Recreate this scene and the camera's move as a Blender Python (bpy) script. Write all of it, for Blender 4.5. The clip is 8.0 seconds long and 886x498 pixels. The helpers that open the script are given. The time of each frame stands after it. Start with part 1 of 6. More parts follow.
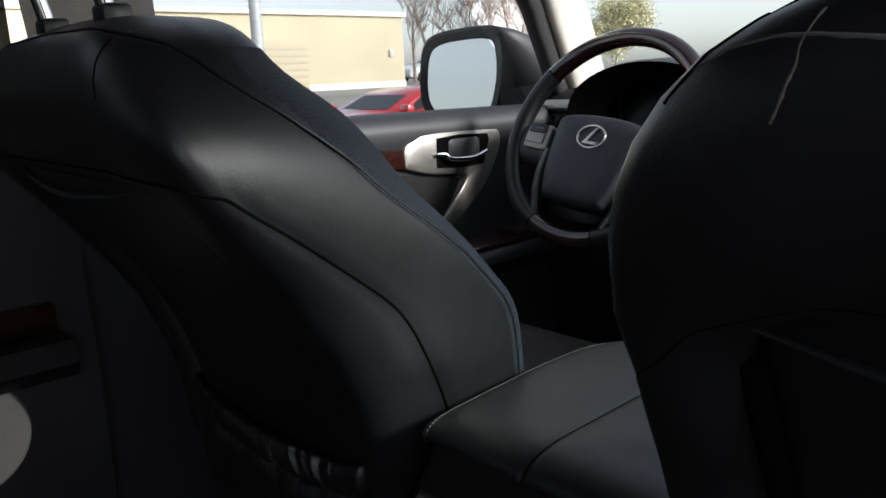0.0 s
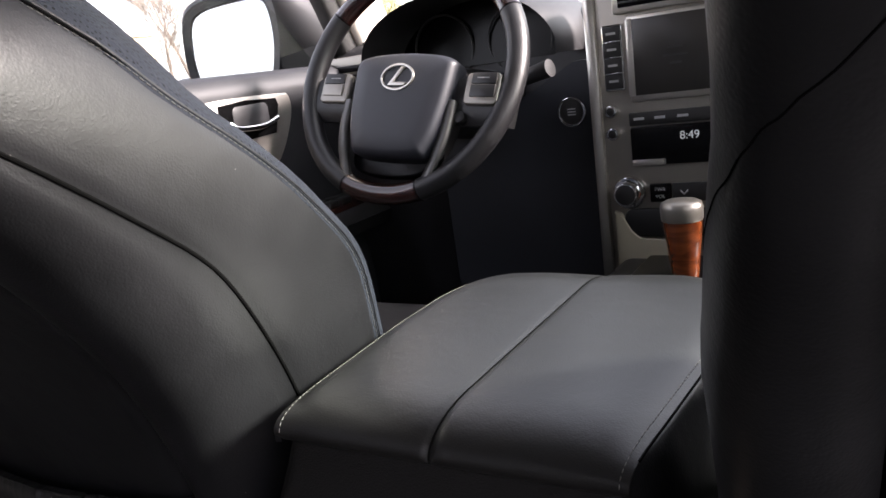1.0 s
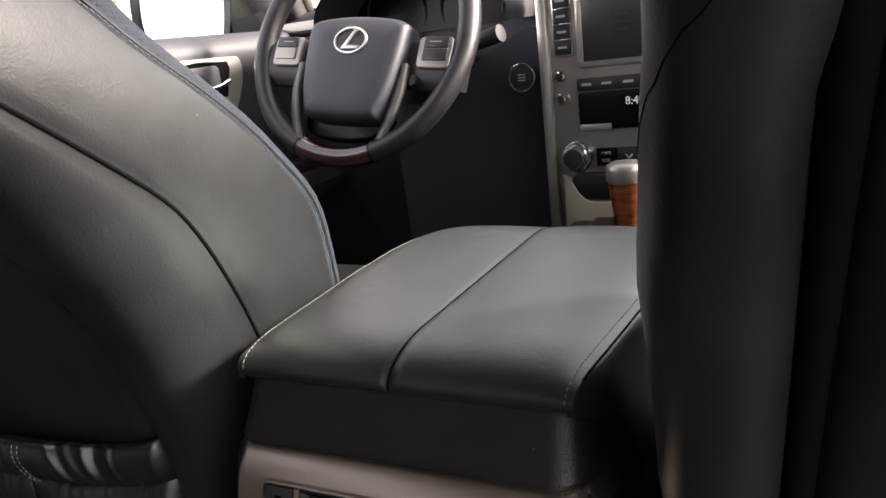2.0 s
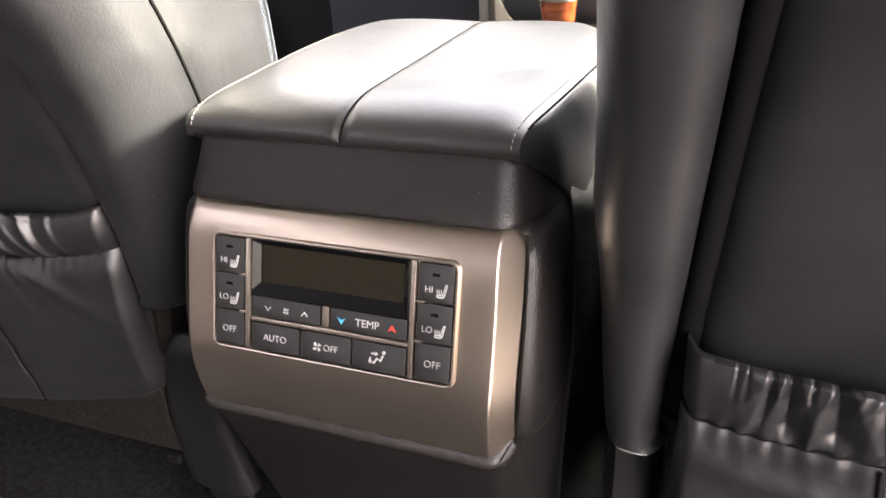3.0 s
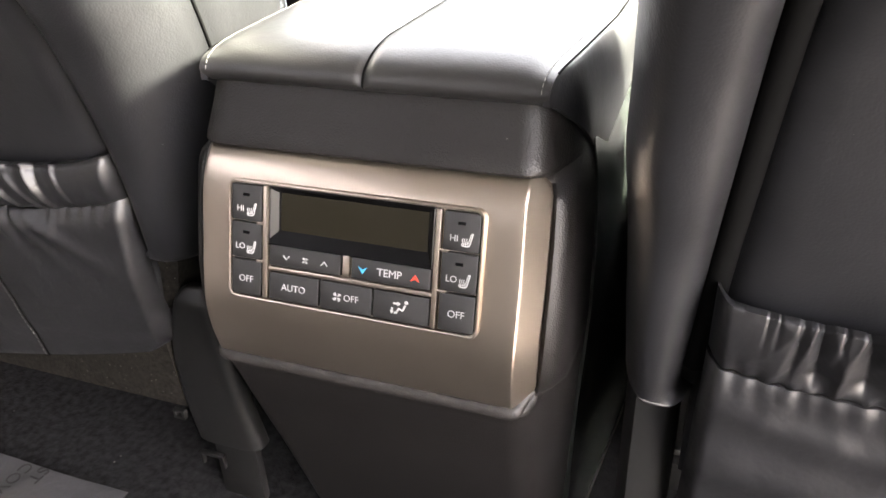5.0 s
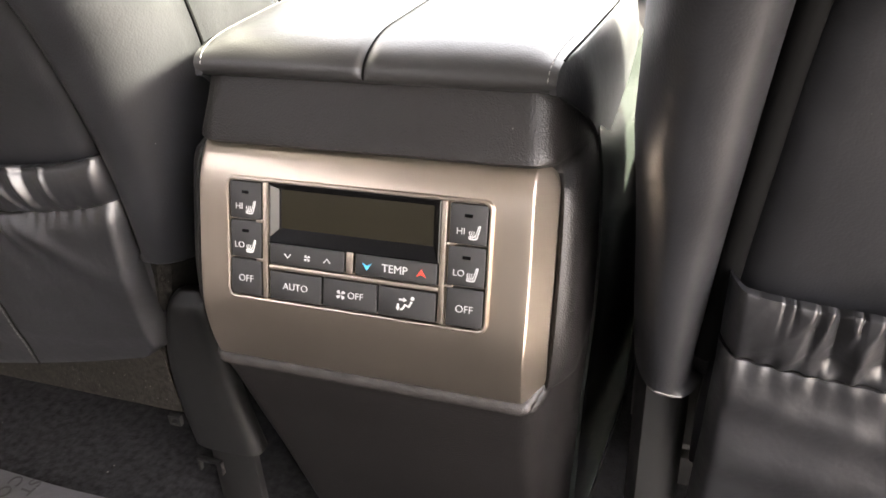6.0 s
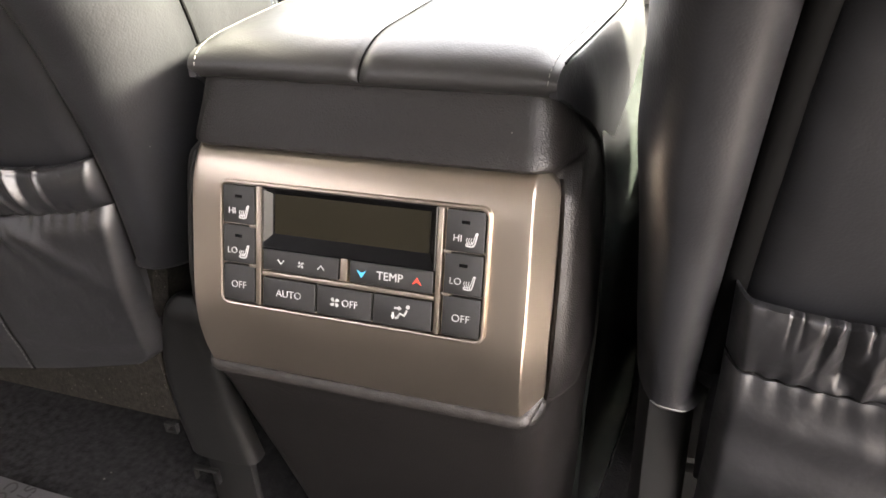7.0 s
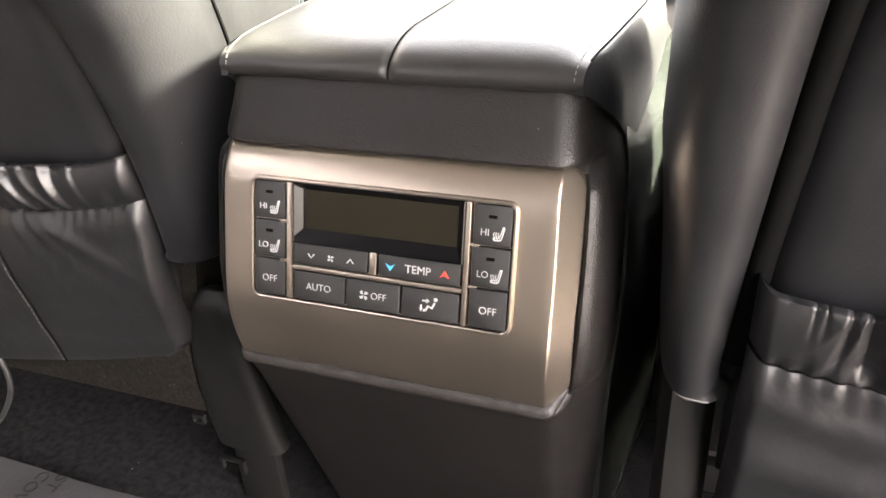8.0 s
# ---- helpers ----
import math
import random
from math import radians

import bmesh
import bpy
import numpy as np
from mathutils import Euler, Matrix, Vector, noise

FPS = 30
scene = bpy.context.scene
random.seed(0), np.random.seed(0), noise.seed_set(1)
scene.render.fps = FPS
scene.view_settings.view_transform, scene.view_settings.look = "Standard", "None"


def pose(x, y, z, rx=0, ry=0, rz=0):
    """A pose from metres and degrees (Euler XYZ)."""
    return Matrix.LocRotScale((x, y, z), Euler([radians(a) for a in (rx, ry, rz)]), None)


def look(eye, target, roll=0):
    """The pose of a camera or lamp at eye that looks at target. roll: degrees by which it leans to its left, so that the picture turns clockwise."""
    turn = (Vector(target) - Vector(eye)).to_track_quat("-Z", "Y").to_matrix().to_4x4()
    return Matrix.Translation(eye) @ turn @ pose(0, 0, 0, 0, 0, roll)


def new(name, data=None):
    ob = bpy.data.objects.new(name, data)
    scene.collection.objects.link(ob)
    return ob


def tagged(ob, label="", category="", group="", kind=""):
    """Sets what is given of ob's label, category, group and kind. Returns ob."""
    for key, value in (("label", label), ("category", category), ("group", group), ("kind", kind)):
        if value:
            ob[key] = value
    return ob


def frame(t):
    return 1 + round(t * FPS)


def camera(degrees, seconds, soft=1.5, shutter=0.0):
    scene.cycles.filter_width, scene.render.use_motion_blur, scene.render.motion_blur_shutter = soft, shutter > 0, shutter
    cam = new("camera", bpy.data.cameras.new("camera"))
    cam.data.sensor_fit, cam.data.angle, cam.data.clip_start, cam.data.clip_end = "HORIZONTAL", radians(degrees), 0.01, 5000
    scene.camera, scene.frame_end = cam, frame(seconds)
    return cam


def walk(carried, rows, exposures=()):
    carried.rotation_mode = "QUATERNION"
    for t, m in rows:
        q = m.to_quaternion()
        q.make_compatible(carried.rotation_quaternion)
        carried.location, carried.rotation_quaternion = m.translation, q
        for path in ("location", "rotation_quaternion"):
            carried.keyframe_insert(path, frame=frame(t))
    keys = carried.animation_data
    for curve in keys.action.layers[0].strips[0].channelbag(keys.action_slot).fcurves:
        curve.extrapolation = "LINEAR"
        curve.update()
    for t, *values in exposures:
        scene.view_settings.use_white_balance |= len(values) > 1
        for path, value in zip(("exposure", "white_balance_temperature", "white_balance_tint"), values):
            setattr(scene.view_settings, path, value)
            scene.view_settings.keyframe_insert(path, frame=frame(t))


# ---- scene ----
cam = camera(59.8, 8.0, soft=1.6)
PATH = [
    (0, (0.337, -0.36, 0.728), (-1.104, 0.955, 0.286), -2.5),
    (0.1, (0.32, -0.346, 0.721), (-1.078, 1.012, 0.274), -3.2),
    (0.2, (0.288, -0.332, 0.697), (-1.064, 1.073, 0.254), -4.3),
    (0.3, (0.267, -0.318, 0.685), (-1.05, 1.122, 0.243), -5.5),
    (0.4, (0.256, -0.31, 0.679), (-1.059, 1.132, 0.244), -6.2),
    (0.5, (0.233, -0.298, 0.656), (-1.089, 1.144, 0.241), -6.6),
    (0.7, (0.217, -0.294, 0.646), (-1.038, 1.203, 0.218), -7.5),
    (0.8, (0.215, -0.287, 0.646), (-0.976, 1.259, 0.21), -8.3),
    (1, (0.212, -0.28, 0.639), (-0.822, 1.365, 0.166), -8.3),
    (1.2, (0.214, -0.278, 0.633), (-0.748, 1.413, 0.168), -8.1),
    (2.3, (0.221, -0.324, 0.618), (-0.645, 1.346, -0.059), -6.8),
    (2.4, (0.216, -0.33, 0.611), (-0.62, 1.326, -0.135), -6.3),
    (2.5, (0.217, -0.337, 0.596), (-0.593, 1.306, -0.208), -5.7),
    (2.7, (0.213, -0.348, 0.581), (-0.515, 1.286, -0.313), -4.1),
    (2.8, (0.214, -0.35, 0.578), (-0.492, 1.296, -0.311), -3.2),
    (3, (0.212, -0.354, 0.581), (-0.471, 1.293, -0.323), -3.4),
    (3.5, (0.204, -0.359, 0.576), (-0.459, 1.28, -0.36), -3.3),
    (4, (0.199, -0.357, 0.579), (-0.446, 1.274, -0.382), -3.8),
    (4.5, (0.202, -0.359, 0.569), (-0.417, 1.284, -0.389), -2.1),
    (4.7, (0.198, -0.36, 0.572), (-0.441, 1.261, -0.409), -2.6),
    (5.8, (0.177, -0.359, 0.558), (-0.425, 1.277, -0.422), -2.6),
    (6, (0.176, -0.359, 0.562), (-0.418, 1.28, -0.418), -3.1),
    (6.5, (0.177, -0.353, 0.56), (-0.405, 1.296, -0.411), -2.3),
    (7, (0.179, -0.347, 0.556), (-0.441, 1.293, -0.407), -3.0),
    (7.5, (0.176, -0.346, 0.561), (-0.486, 1.267, -0.419), -4.6),
    (8, (0.175, -0.357, 0.56), (-0.477, 1.265, -0.412), -3.6),
]
from mathutils.bvhtree import BVHTree

EXPOSURE = [(0.0, 1.2, 6250, 14), (0.5, 2.6, 6450, 23), (1.0, 2.9, 6850, 24), (2.3, 4.0, 7550, 24), (2.5, 4.52, 7750, 25), (3.0, 5.55, 7600, 25), (3.5, 5.60, 7500, 22), (4.5, 5.75, 7500, 20), (6.0, 6.0, 7700, 20), (6.5, 5.98, 7750, 20), (7.0, 5.84, 7800, 20), (8.0, 5.93, 7800, 20)]
walk(cam, [(t, look(eye, target, roll)) for t, eye, target, roll in PATH], EXPOSURE)

# ---- world and sun ----
world = bpy.data.worlds.new("sky")
scene.world = world
world.use_nodes = True
wn = world.node_tree.nodes
sky = wn.new("ShaderNodeTexSky")
sky.sky_type = "NISHITA"
sky.sun_disc = False
sky.sun_elevation, sky.sun_rotation = radians(27.8), radians(70.2)
sky.air_density, sky.dust_density = 1.0, 1.5
wn["Background"].inputs["Strength"].default_value = 0.15
haze = wn.new("ShaderNodeHueSaturation")
haze.inputs["Saturation"].default_value = 0.35
world.node_tree.links.new(sky.outputs[0], haze.inputs["Color"])
world.node_tree.links.new(haze.outputs[0], wn["Background"].inputs["Color"])
sun_data = bpy.data.lights.new("sun", "SUN")
sun_data.energy, sun_data.angle, sun_data.color = 2.8, radians(9), (1.0, 0.97, 0.92)
sun = new("sun", sun_data)
sun.matrix_world = look((5.0, 1.8, 2.8), (0, 0, 0))


# ---- materials ----
def material(name, colour, rough=0.5, metal=0.0, grain=0.0, grain_size=0.002, bump=0.0, blotch=0.15, blotch_size=0.08, coat=0.0, spec=0.5, island=0.0, voronoi=False, slack=0.0):
    """A principled material with fine grain relief and broad, faint variation of colour and gloss."""
    m = bpy.data.materials.new(name)
    m.use_nodes = True
    nt = m.node_tree
    n, link = nt.nodes, nt.links.new
    p = n["Principled BSDF"]
    p.inputs["Roughness"].default_value = rough
    p.inputs["Metallic"].default_value = metal
    p.inputs["Specular IOR Level"].default_value = spec
    p.inputs["Coat Weight"].default_value = coat
    p.inputs["Coat Roughness"].default_value = 0.06
    co = n.new("ShaderNodeTexCoord")
    big = n.new("ShaderNodeTexNoise")
    big.inputs["Scale"].default_value = 1 / blotch_size
    big.inputs["Detail"].default_value = 4
    link(co.outputs["Object"], big.inputs["Vector"])
    ramp = n.new("ShaderNodeMapRange")
    ramp.inputs["From Min"].default_value, ramp.inputs["From Max"].default_value = 0.3, 0.7
    ramp.inputs["To Min"].default_value, ramp.inputs["To Max"].default_value = 1 - blotch, 1 + blotch
    link(big.outputs["Fac"], ramp.inputs["Value"])
    mul = n.new("ShaderNodeVectorMath")
    mul.operation = "SCALE"
    mul.inputs[0].default_value = colour
    link(ramp.outputs[0], mul.inputs["Scale"])
    link(mul.outputs[0], p.inputs["Base Color"])
    rr = n.new("ShaderNodeMapRange")
    rr.inputs["To Min"].default_value, rr.inputs["To Max"].default_value = max(0.02, rough * 0.85), min(1, rough * 1.15)
    link(big.outputs["Fac"], rr.inputs["Value"])
    link(rr.outputs[0], p.inputs["Roughness"])
    if bump:
        if voronoi:
            fine = n.new("ShaderNodeTexVoronoi")
            fine.feature = "SMOOTH_F1"
            out = fine.outputs["Distance"]
        else:
            fine = n.new("ShaderNodeTexNoise")
            fine.inputs["Detail"].default_value = 5
            out = fine.outputs["Fac"]
        fine.inputs["Scale"].default_value = 1 / grain_size
        link(co.outputs["Object"], fine.inputs["Vector"])
        bp = n.new("ShaderNodeBump")
        bp.inputs["Strength"].default_value = bump
        bp.inputs["Distance"].default_value = grain_size * 0.4
        link(out, bp.inputs["Height"])
        link(bp.outputs[0], p.inputs["Normal"])
        if slack:
            # faint unevenness of soft hide over its padding
            soft = n.new("ShaderNodeTexNoise")
            soft.inputs["Scale"].default_value, soft.inputs["Detail"].default_value = 45, 3
            link(co.outputs["Object"], soft.inputs["Vector"])
            sb = n.new("ShaderNodeBump")
            sb.inputs["Strength"].default_value, sb.inputs["Distance"].default_value = slack, 0.004
            link(soft.outputs["Fac"], sb.inputs["Height"])
            link(sb.outputs[0], bp.inputs["Normal"])
    return m


def wood_material(name, dark, light):
    m = material(name, dark, 0.25, coat=1.0)
    nt = m.node_tree
    n, link = nt.nodes, nt.links.new
    p = n["Principled BSDF"]
    co = n.new("ShaderNodeTexCoord")
    mp = n.new("ShaderNodeMapping")
    mp.inputs["Scale"].default_value = (6, 40, 40)
    wv = n.new("ShaderNodeTexNoise")
    wv.inputs["Scale"].default_value, wv.inputs["Detail"].default_value, wv.inputs["Distortion"].default_value = 1.5, 6, 1.2
    cr = n.new("ShaderNodeValToRGB")
    cr.color_ramp.elements[0].position, cr.color_ramp.elements[1].position = 0.35, 0.7
    cr.color_ramp.elements[0].color, cr.color_ramp.elements[1].color = (*dark, 1), (*light, 1)
    link(co.outputs["Object"], mp.inputs["Vector"])
    link(mp.outputs[0], wv.inputs["Vector"])
    link(wv.outputs["Fac"], cr.inputs["Fac"])
    link(cr.outputs[0], p.inputs["Base Color"])
    return m


def glass_material(name, tint, gloss=0.004):
    m = bpy.data.materials.new(name)
    m.use_nodes = True
    nt = m.node_tree
    n, link = nt.nodes, nt.links.new
    n.remove(n["Principled BSDF"])
    tr, gl, mx = n.new("ShaderNodeBsdfTransparent"), n.new("ShaderNodeBsdfGlossy"), n.new("ShaderNodeMixShader")
    tr.inputs["Color"].default_value = (*tint, 1)
    gl.inputs["Roughness"].default_value = 0.01
    mx.inputs["Fac"].default_value = gloss
    link(tr.outputs[0], mx.inputs[1])
    link(gl.outputs[0], mx.inputs[2])
    link(mx.outputs[0], n["Material Output"].inputs["Surface"])
    return m


def glow_material(name, colour, strength):
    m = bpy.data.materials.new(name)
    m.use_nodes = True
    p = m.node_tree.nodes["Principled BSDF"]
    p.inputs["Base Color"].default_value = (*colour, 1)
    p.inputs["Emission Color"].default_value = (*colour, 1)
    p.inputs["Emission Strength"].default_value = strength
    return m


LEATHER = material("black_leather", (0.0105, 0.0106, 0.0118), 0.41, spec=0.5, bump=0.2, grain_size=0.0012, blotch=0.25, blotch_size=0.05, voronoi=True, slack=0.13)
LID_LEATHER = material("armrest_leather", (0.014, 0.0137, 0.0137), 0.40, spec=0.5, bump=0.2, grain_size=0.0010, blotch=0.2, blotch_size=0.04, voronoi=True, slack=0.12)
POCKET_LEATHER = material("pocket_leatherette", (0.010, 0.010, 0.011), 0.42, spec=0.6, bump=0.10, grain_size=0.004, blotch=0.2, blotch_size=0.03, slack=0.35)
PERFORATED = material("perforated_leather", (0.024, 0.028, 0.038), 0.7, spec=0.2, bump=0.6, grain_size=0.002, voronoi=True)
pn = PERFORATED.node_tree
holes = pn.nodes.new("ShaderNodeTexVoronoi")
holes.inputs["Scale"].default_value = 1 / 0.0032
holes.inputs["Randomness"].default_value = 0.35
pn.links.new(pn.nodes["Texture Coordinate"].outputs["Object"], holes.inputs["Vector"])
dots = pn.nodes.new("ShaderNodeMapRange")
dots.inputs["From Min"].default_value, dots.inputs["From Max"].default_value = 0.22, 0.34
dots.inputs["To Min"].default_value = 0.12
pn.links.new(holes.outputs["Distance"], dots.inputs["Value"])
shade = pn.nodes.new("ShaderNodeVectorMath")
shade.operation = "SCALE"
base = pn.nodes["Principled BSDF"].inputs["Base Color"]
pn.links.new(base.links[0].from_socket, shade.inputs[0])
pn.links.new(dots.outputs[0], shade.inputs["Scale"])
pn.links.new(shade.outputs[0], base)
THREAD = material("grey_thread", (0.25, 0.24, 0.22), 0.85)
DULL_THREAD = material("dull_grey_thread", (0.10, 0.098, 0.092), 0.85)
WORN_THREAD = material("worn_pale_thread", (0.14, 0.125, 0.115), 0.85)
PLASTIC = material("grained_black_plastic", (0.0076, 0.0068, 0.0067), 0.42, spec=0.30, bump=0.75, grain_size=0.0009, blotch=0.12, voronoi=True)
DUSTY_PLASTIC = material("dusty_black_plastic", (0.020, 0.018, 0.017), 0.5, spec=0.4, bump=0.75, grain_size=0.0009, blotch=0.5, blotch_size=0.006, voronoi=True)
SMOOTH_PLASTIC = material("smooth_black_plastic", (0.009, 0.009, 0.0095), 0.38, bump=0.1, grain_size=0.001)
DASH = material("dash_soft_plastic", (0.018, 0.018, 0.020), 0.5, bump=0.4, grain_size=0.0015)
SATIN = material("satin_champagne_metal", (0.420, 0.362, 0.303), 0.33, metal=0.97, bump=0.05, grain_size=0.0006, blotch=0.05)
SILVER = material("satin_silver_trim", (0.62, 0.59, 0.54), 0.3, metal=0.9, blotch=0.05)
STACK_SILVER = material("stack_grey_silver", (0.30, 0.28, 0.25), 0.38, metal=0.7, blotch=0.08)
SPOKE_GREY = material("spoke_grey_silver", (0.11, 0.108, 0.105), 0.4, metal=0.6, blotch=0.08)
SCREEN = material("screen_glass", (0.022, 0.020, 0.018), 0.25, blotch=0.1)
CHROME = material("chrome", (0.75, 0.75, 0.76), 0.08, metal=1.0, blotch=0.02)
GLOSS_BLACK = material("gloss_black", (0.003, 0.003, 0.0033), 0.22, spec=0.14, blotch=0.1)
# lighter than the black surround, to paint the reflection on its left wall
FACET_SHEEN = material("display_facet_sheen", (0.030, 0.028, 0.025), 0.25, blotch=0.1)
LCD = material("display_glass", (0.0105, 0.0092, 0.0060), 0.22, spec=0.22, blotch=0.1)
BUTTON = material("matt_black_button", (0.011, 0.0108, 0.0108), 0.5, bump=0.1, grain_size=0.0006)
PRINT = material("white_print", (0.36, 0.36, 0.355), 0.5)
PRINT_BLUE = material("blue_print", (0.03, 0.35, 0.6), 0.5)
PRINT_RED = material("red_print", (0.7, 0.05, 0.03), 0.5)
PRINT_GREY = material("grey_print", (0.3, 0.3, 0.3), 0.5)
WOOD_DARK = wood_material("dark_red_wood", (0.006, 0.002, 0.0015), (0.035, 0.007, 0.004))
WOOD_AMBER = wood_material("amber_wood", (0.10, 0.020, 0.005), (0.24, 0.062, 0.017))
CARPET = material("dark_carpet", (0.0145, 0.0145, 0.0152), 0.95, bump=1.0, grain_size=0.003, blotch=0.6, blotch_size=0.008, spec=0.1)
VALANCE = material("brown_grey_carpet", (0.012, 0.0108, 0.0092), 0.95, bump=1.0, grain_size=0.002, blotch=0.6, blotch_size=0.004, spec=0.1)
MAT_PAPER = material("floor_cover_film", (0.05, 0.05, 0.052), 0.6, bump=0.3, grain_size=0.02)
CHEEK = material("beige_cheek_trim", (0.24, 0.215, 0.165), 0.45, bump=0.1)
WIRE = material("grey_cable_sleeve", (0.032, 0.032, 0.031), 0.5)
PLUG = material("beige_nylon", (0.085, 0.062, 0.042), 0.45)
TRIM_LIGHT = material("light_grey_trim", (0.62, 0.58, 0.51), 0.7, bump=0.2, grain_size=0.002)
PILLAR_TRIM = material("grey_pillar_trim", (0.36, 0.34, 0.31), 0.7, bump=0.2, grain_size=0.002)
HEADLINER = material("headliner_fabric", (0.20, 0.19, 0.175), 0.9, bump=0.3, grain_size=0.002)
DOOR_PLASTIC = material("door_soft_plastic", (0.017, 0.0175, 0.020), 0.5, bump=0.4, grain_size=0.0015)
RUBBER = material("black_rubber", (0.012, 0.012, 0.012), 0.7)
MIRROR = material("mirror_glass", (0.60, 0.62, 0.62), 0.01, metal=1.0, blotch=0.0)
MIRROR_SHELL = material("mirror_shell_plastic", (0.010, 0.011, 0.012), 0.45, blotch=0.1)
HUB_SKIN = material("hub_soft_skin", (0.018, 0.020, 0.026), 0.48, bump=0.3, grain_size=0.0012)
CONSOLE_SIDE = material("console_side_gloss", (0.016, 0.019, 0.017), 0.24, spec=0.4, blotch=0.1)
BOOT_SKIN = material("soft_black_boot", (0.006, 0.006, 0.006), 0.5, spec=0.35, bump=0.1, grain_size=0.001)
# near-black of small hidden parts, and of shade painted on the driver's door
DEEP_BLACK = material("deep_black_parts_and_shade", (0.006, 0.006, 0.006), 0.7, spec=0.2)
GLASS = glass_material("windscreen_glass", (0.80, 0.83, 0.82))
DRIVER_GLASS = glass_material("driver_window_glass", (0.72, 0.74, 0.74))
SIDE_GLASS = glass_material("green_side_glass", (0.75, 0.81, 0.78))
PRIVACY = glass_material("privacy_glass", (0.11, 0.115, 0.115))
# black of sewn seams, also painted into the seat panel gaps as shade
SEAM_AND_SHADE = material("dark_seam_and_shade", (0.004, 0.004, 0.004), 0.9, spec=0.02)
STUCCO = material("cream_wall", (0.50, 0.435, 0.30), 0.9, bump=0.4, grain_size=0.03, blotch=0.06, blotch_size=1.5)
STUCCO_DOOR = material("cream_steel_door", (0.46, 0.39, 0.27), 0.7, blotch=0.05, blotch_size=1.0)
ROOF_TRIM = material("roof_edge_metal", (0.7, 0.68, 0.62), 0.6)
ASPHALT = material("pale_concrete", (0.235, 0.228, 0.212), 0.9, bump=0.6, grain_size=0.02, blotch=0.2, blotch_size=2.0)
RED_PAINT = material("red_car_paint", (0.45, 0.012, 0.015), 0.25, coat=1.0, blotch=0.03)
WHITE_PAINT = material("white_car_paint", (0.75, 0.75, 0.75), 0.3, coat=1.0, blotch=0.03)
CAR_GLASS = material("dark_car_glass", (0.012, 0.015, 0.015), 0.06, spec=0.25, blotch=0.1)
POLE_GREY = material("galvanised_pole", (0.45, 0.46, 0.46), 0.6, metal=0.3)
BARK = material("bare_bark", (0.30, 0.25, 0.21), 0.9, blotch=0.3, blotch_size=0.3)
LEAF = material("spring_leaf", (0.62, 0.58, 0.36), 0.8, blotch=0.4, blotch_size=0.5)


def add_lint(m, size, share):
    """Scattered pale specks of dust and lint."""
    nt = m.node_tree
    n, link = nt.nodes, nt.links.new
    spots = n.new("ShaderNodeTexVoronoi")
    spots.inputs["Scale"].default_value = 1 / size
    link(n["Texture Coordinate"].outputs["Object"], spots.inputs["Vector"])
    cut = n.new("ShaderNodeMapRange")
    cut.inputs["From Min"].default_value, cut.inputs["From Max"].default_value = share, share * 0.5
    link(spots.outputs["Distance"], cut.inputs["Value"])
    mix = n.new("ShaderNodeMix")
    mix.data_type = "RGBA"
    col = n["Principled BSDF"].inputs["Base Color"]
    link(cut.outputs[0], mix.inputs["Factor"])
    link(col.links[0].from_socket, mix.inputs["A"])
    mix.inputs["B"].default_value = (0.16, 0.15, 0.14, 1)
    link(mix.outputs["Result"], col)


add_lint(PLASTIC, 0.016, 0.035)
add_lint(LEATHER, 0.035, 0.016)
add_lint(CARPET, 0.024, 0.05)
add_lint(VALANCE, 0.006, 0.09)

# ---- mesh helpers ----
def finish(bm, angle=35):
    bmesh.ops.recalc_face_normals(bm, faces=bm.faces)
    lim = radians(angle)
    for fc in bm.faces:
        fc.smooth = True
    for e in bm.edges:
        e.smooth = len(e.link_faces) == 2 and e.calc_face_angle(0) < lim


def part(name, bm, mat, parent=None, label="", angle=35, m=None):
    """Links a bmesh as one mesh object under a thing or a part."""
    finish(bm, angle)
    if m is not None:
        bm.transform(m)
    me = bpy.data.meshes.new(name)
    bm.to_mesh(me)
    bm.free()
    me.materials.append(mat)
    ob = new(name, me)
    if parent is not None:
        ob.parent = parent
        ob.matrix_parent_inverse = parent.matrix_world.inverted()
    return tagged(ob, label)


def thing(name, label, category, at=(0, 0, 0), group="", kind=""):
    ob = new(name)
    ob.matrix_world = Matrix.Translation(at)
    bpy.context.view_layer.update()
    ob.empty_display_size = 0.05
    return tagged(ob, label, category, group, kind)


def rbox(x0, x1, y0, y1, z0, z1, bevel=0.004, seg=2):
    bm = bmesh.new()
    bmesh.ops.create_cube(bm, size=1)
    bm.transform(Matrix.Translation(((x0 + x1) / 2, (y0 + y1) / 2, (z0 + z1) / 2)) @ Matrix.Diagonal((x1 - x0, y1 - y0, z1 - z0, 1)))
    if bevel:
        bmesh.ops.bevel(bm, geom=bm.edges[:], offset=bevel, segments=seg, affect="EDGES", profile=0.5)
    return bm


def cyl(r0, r1, h, n=32, bevel=0.0, seg=2):
    """A tapered cylinder on z, from 0 to h."""
    bm = bmesh.new()
    bmesh.ops.create_cone(bm, cap_ends=True, segments=n, radius1=r0, radius2=r1, depth=h)
    bm.transform(Matrix.Translation((0, 0, h / 2)))
    if bevel:
        rim = [e for e in bm.edges if abs(e.verts[0].co.z - e.verts[1].co.z) < 1e-6]
        bmesh.ops.bevel(bm, geom=rim, offset=bevel, segments=seg, affect="EDGES", profile=0.5)
    return bm


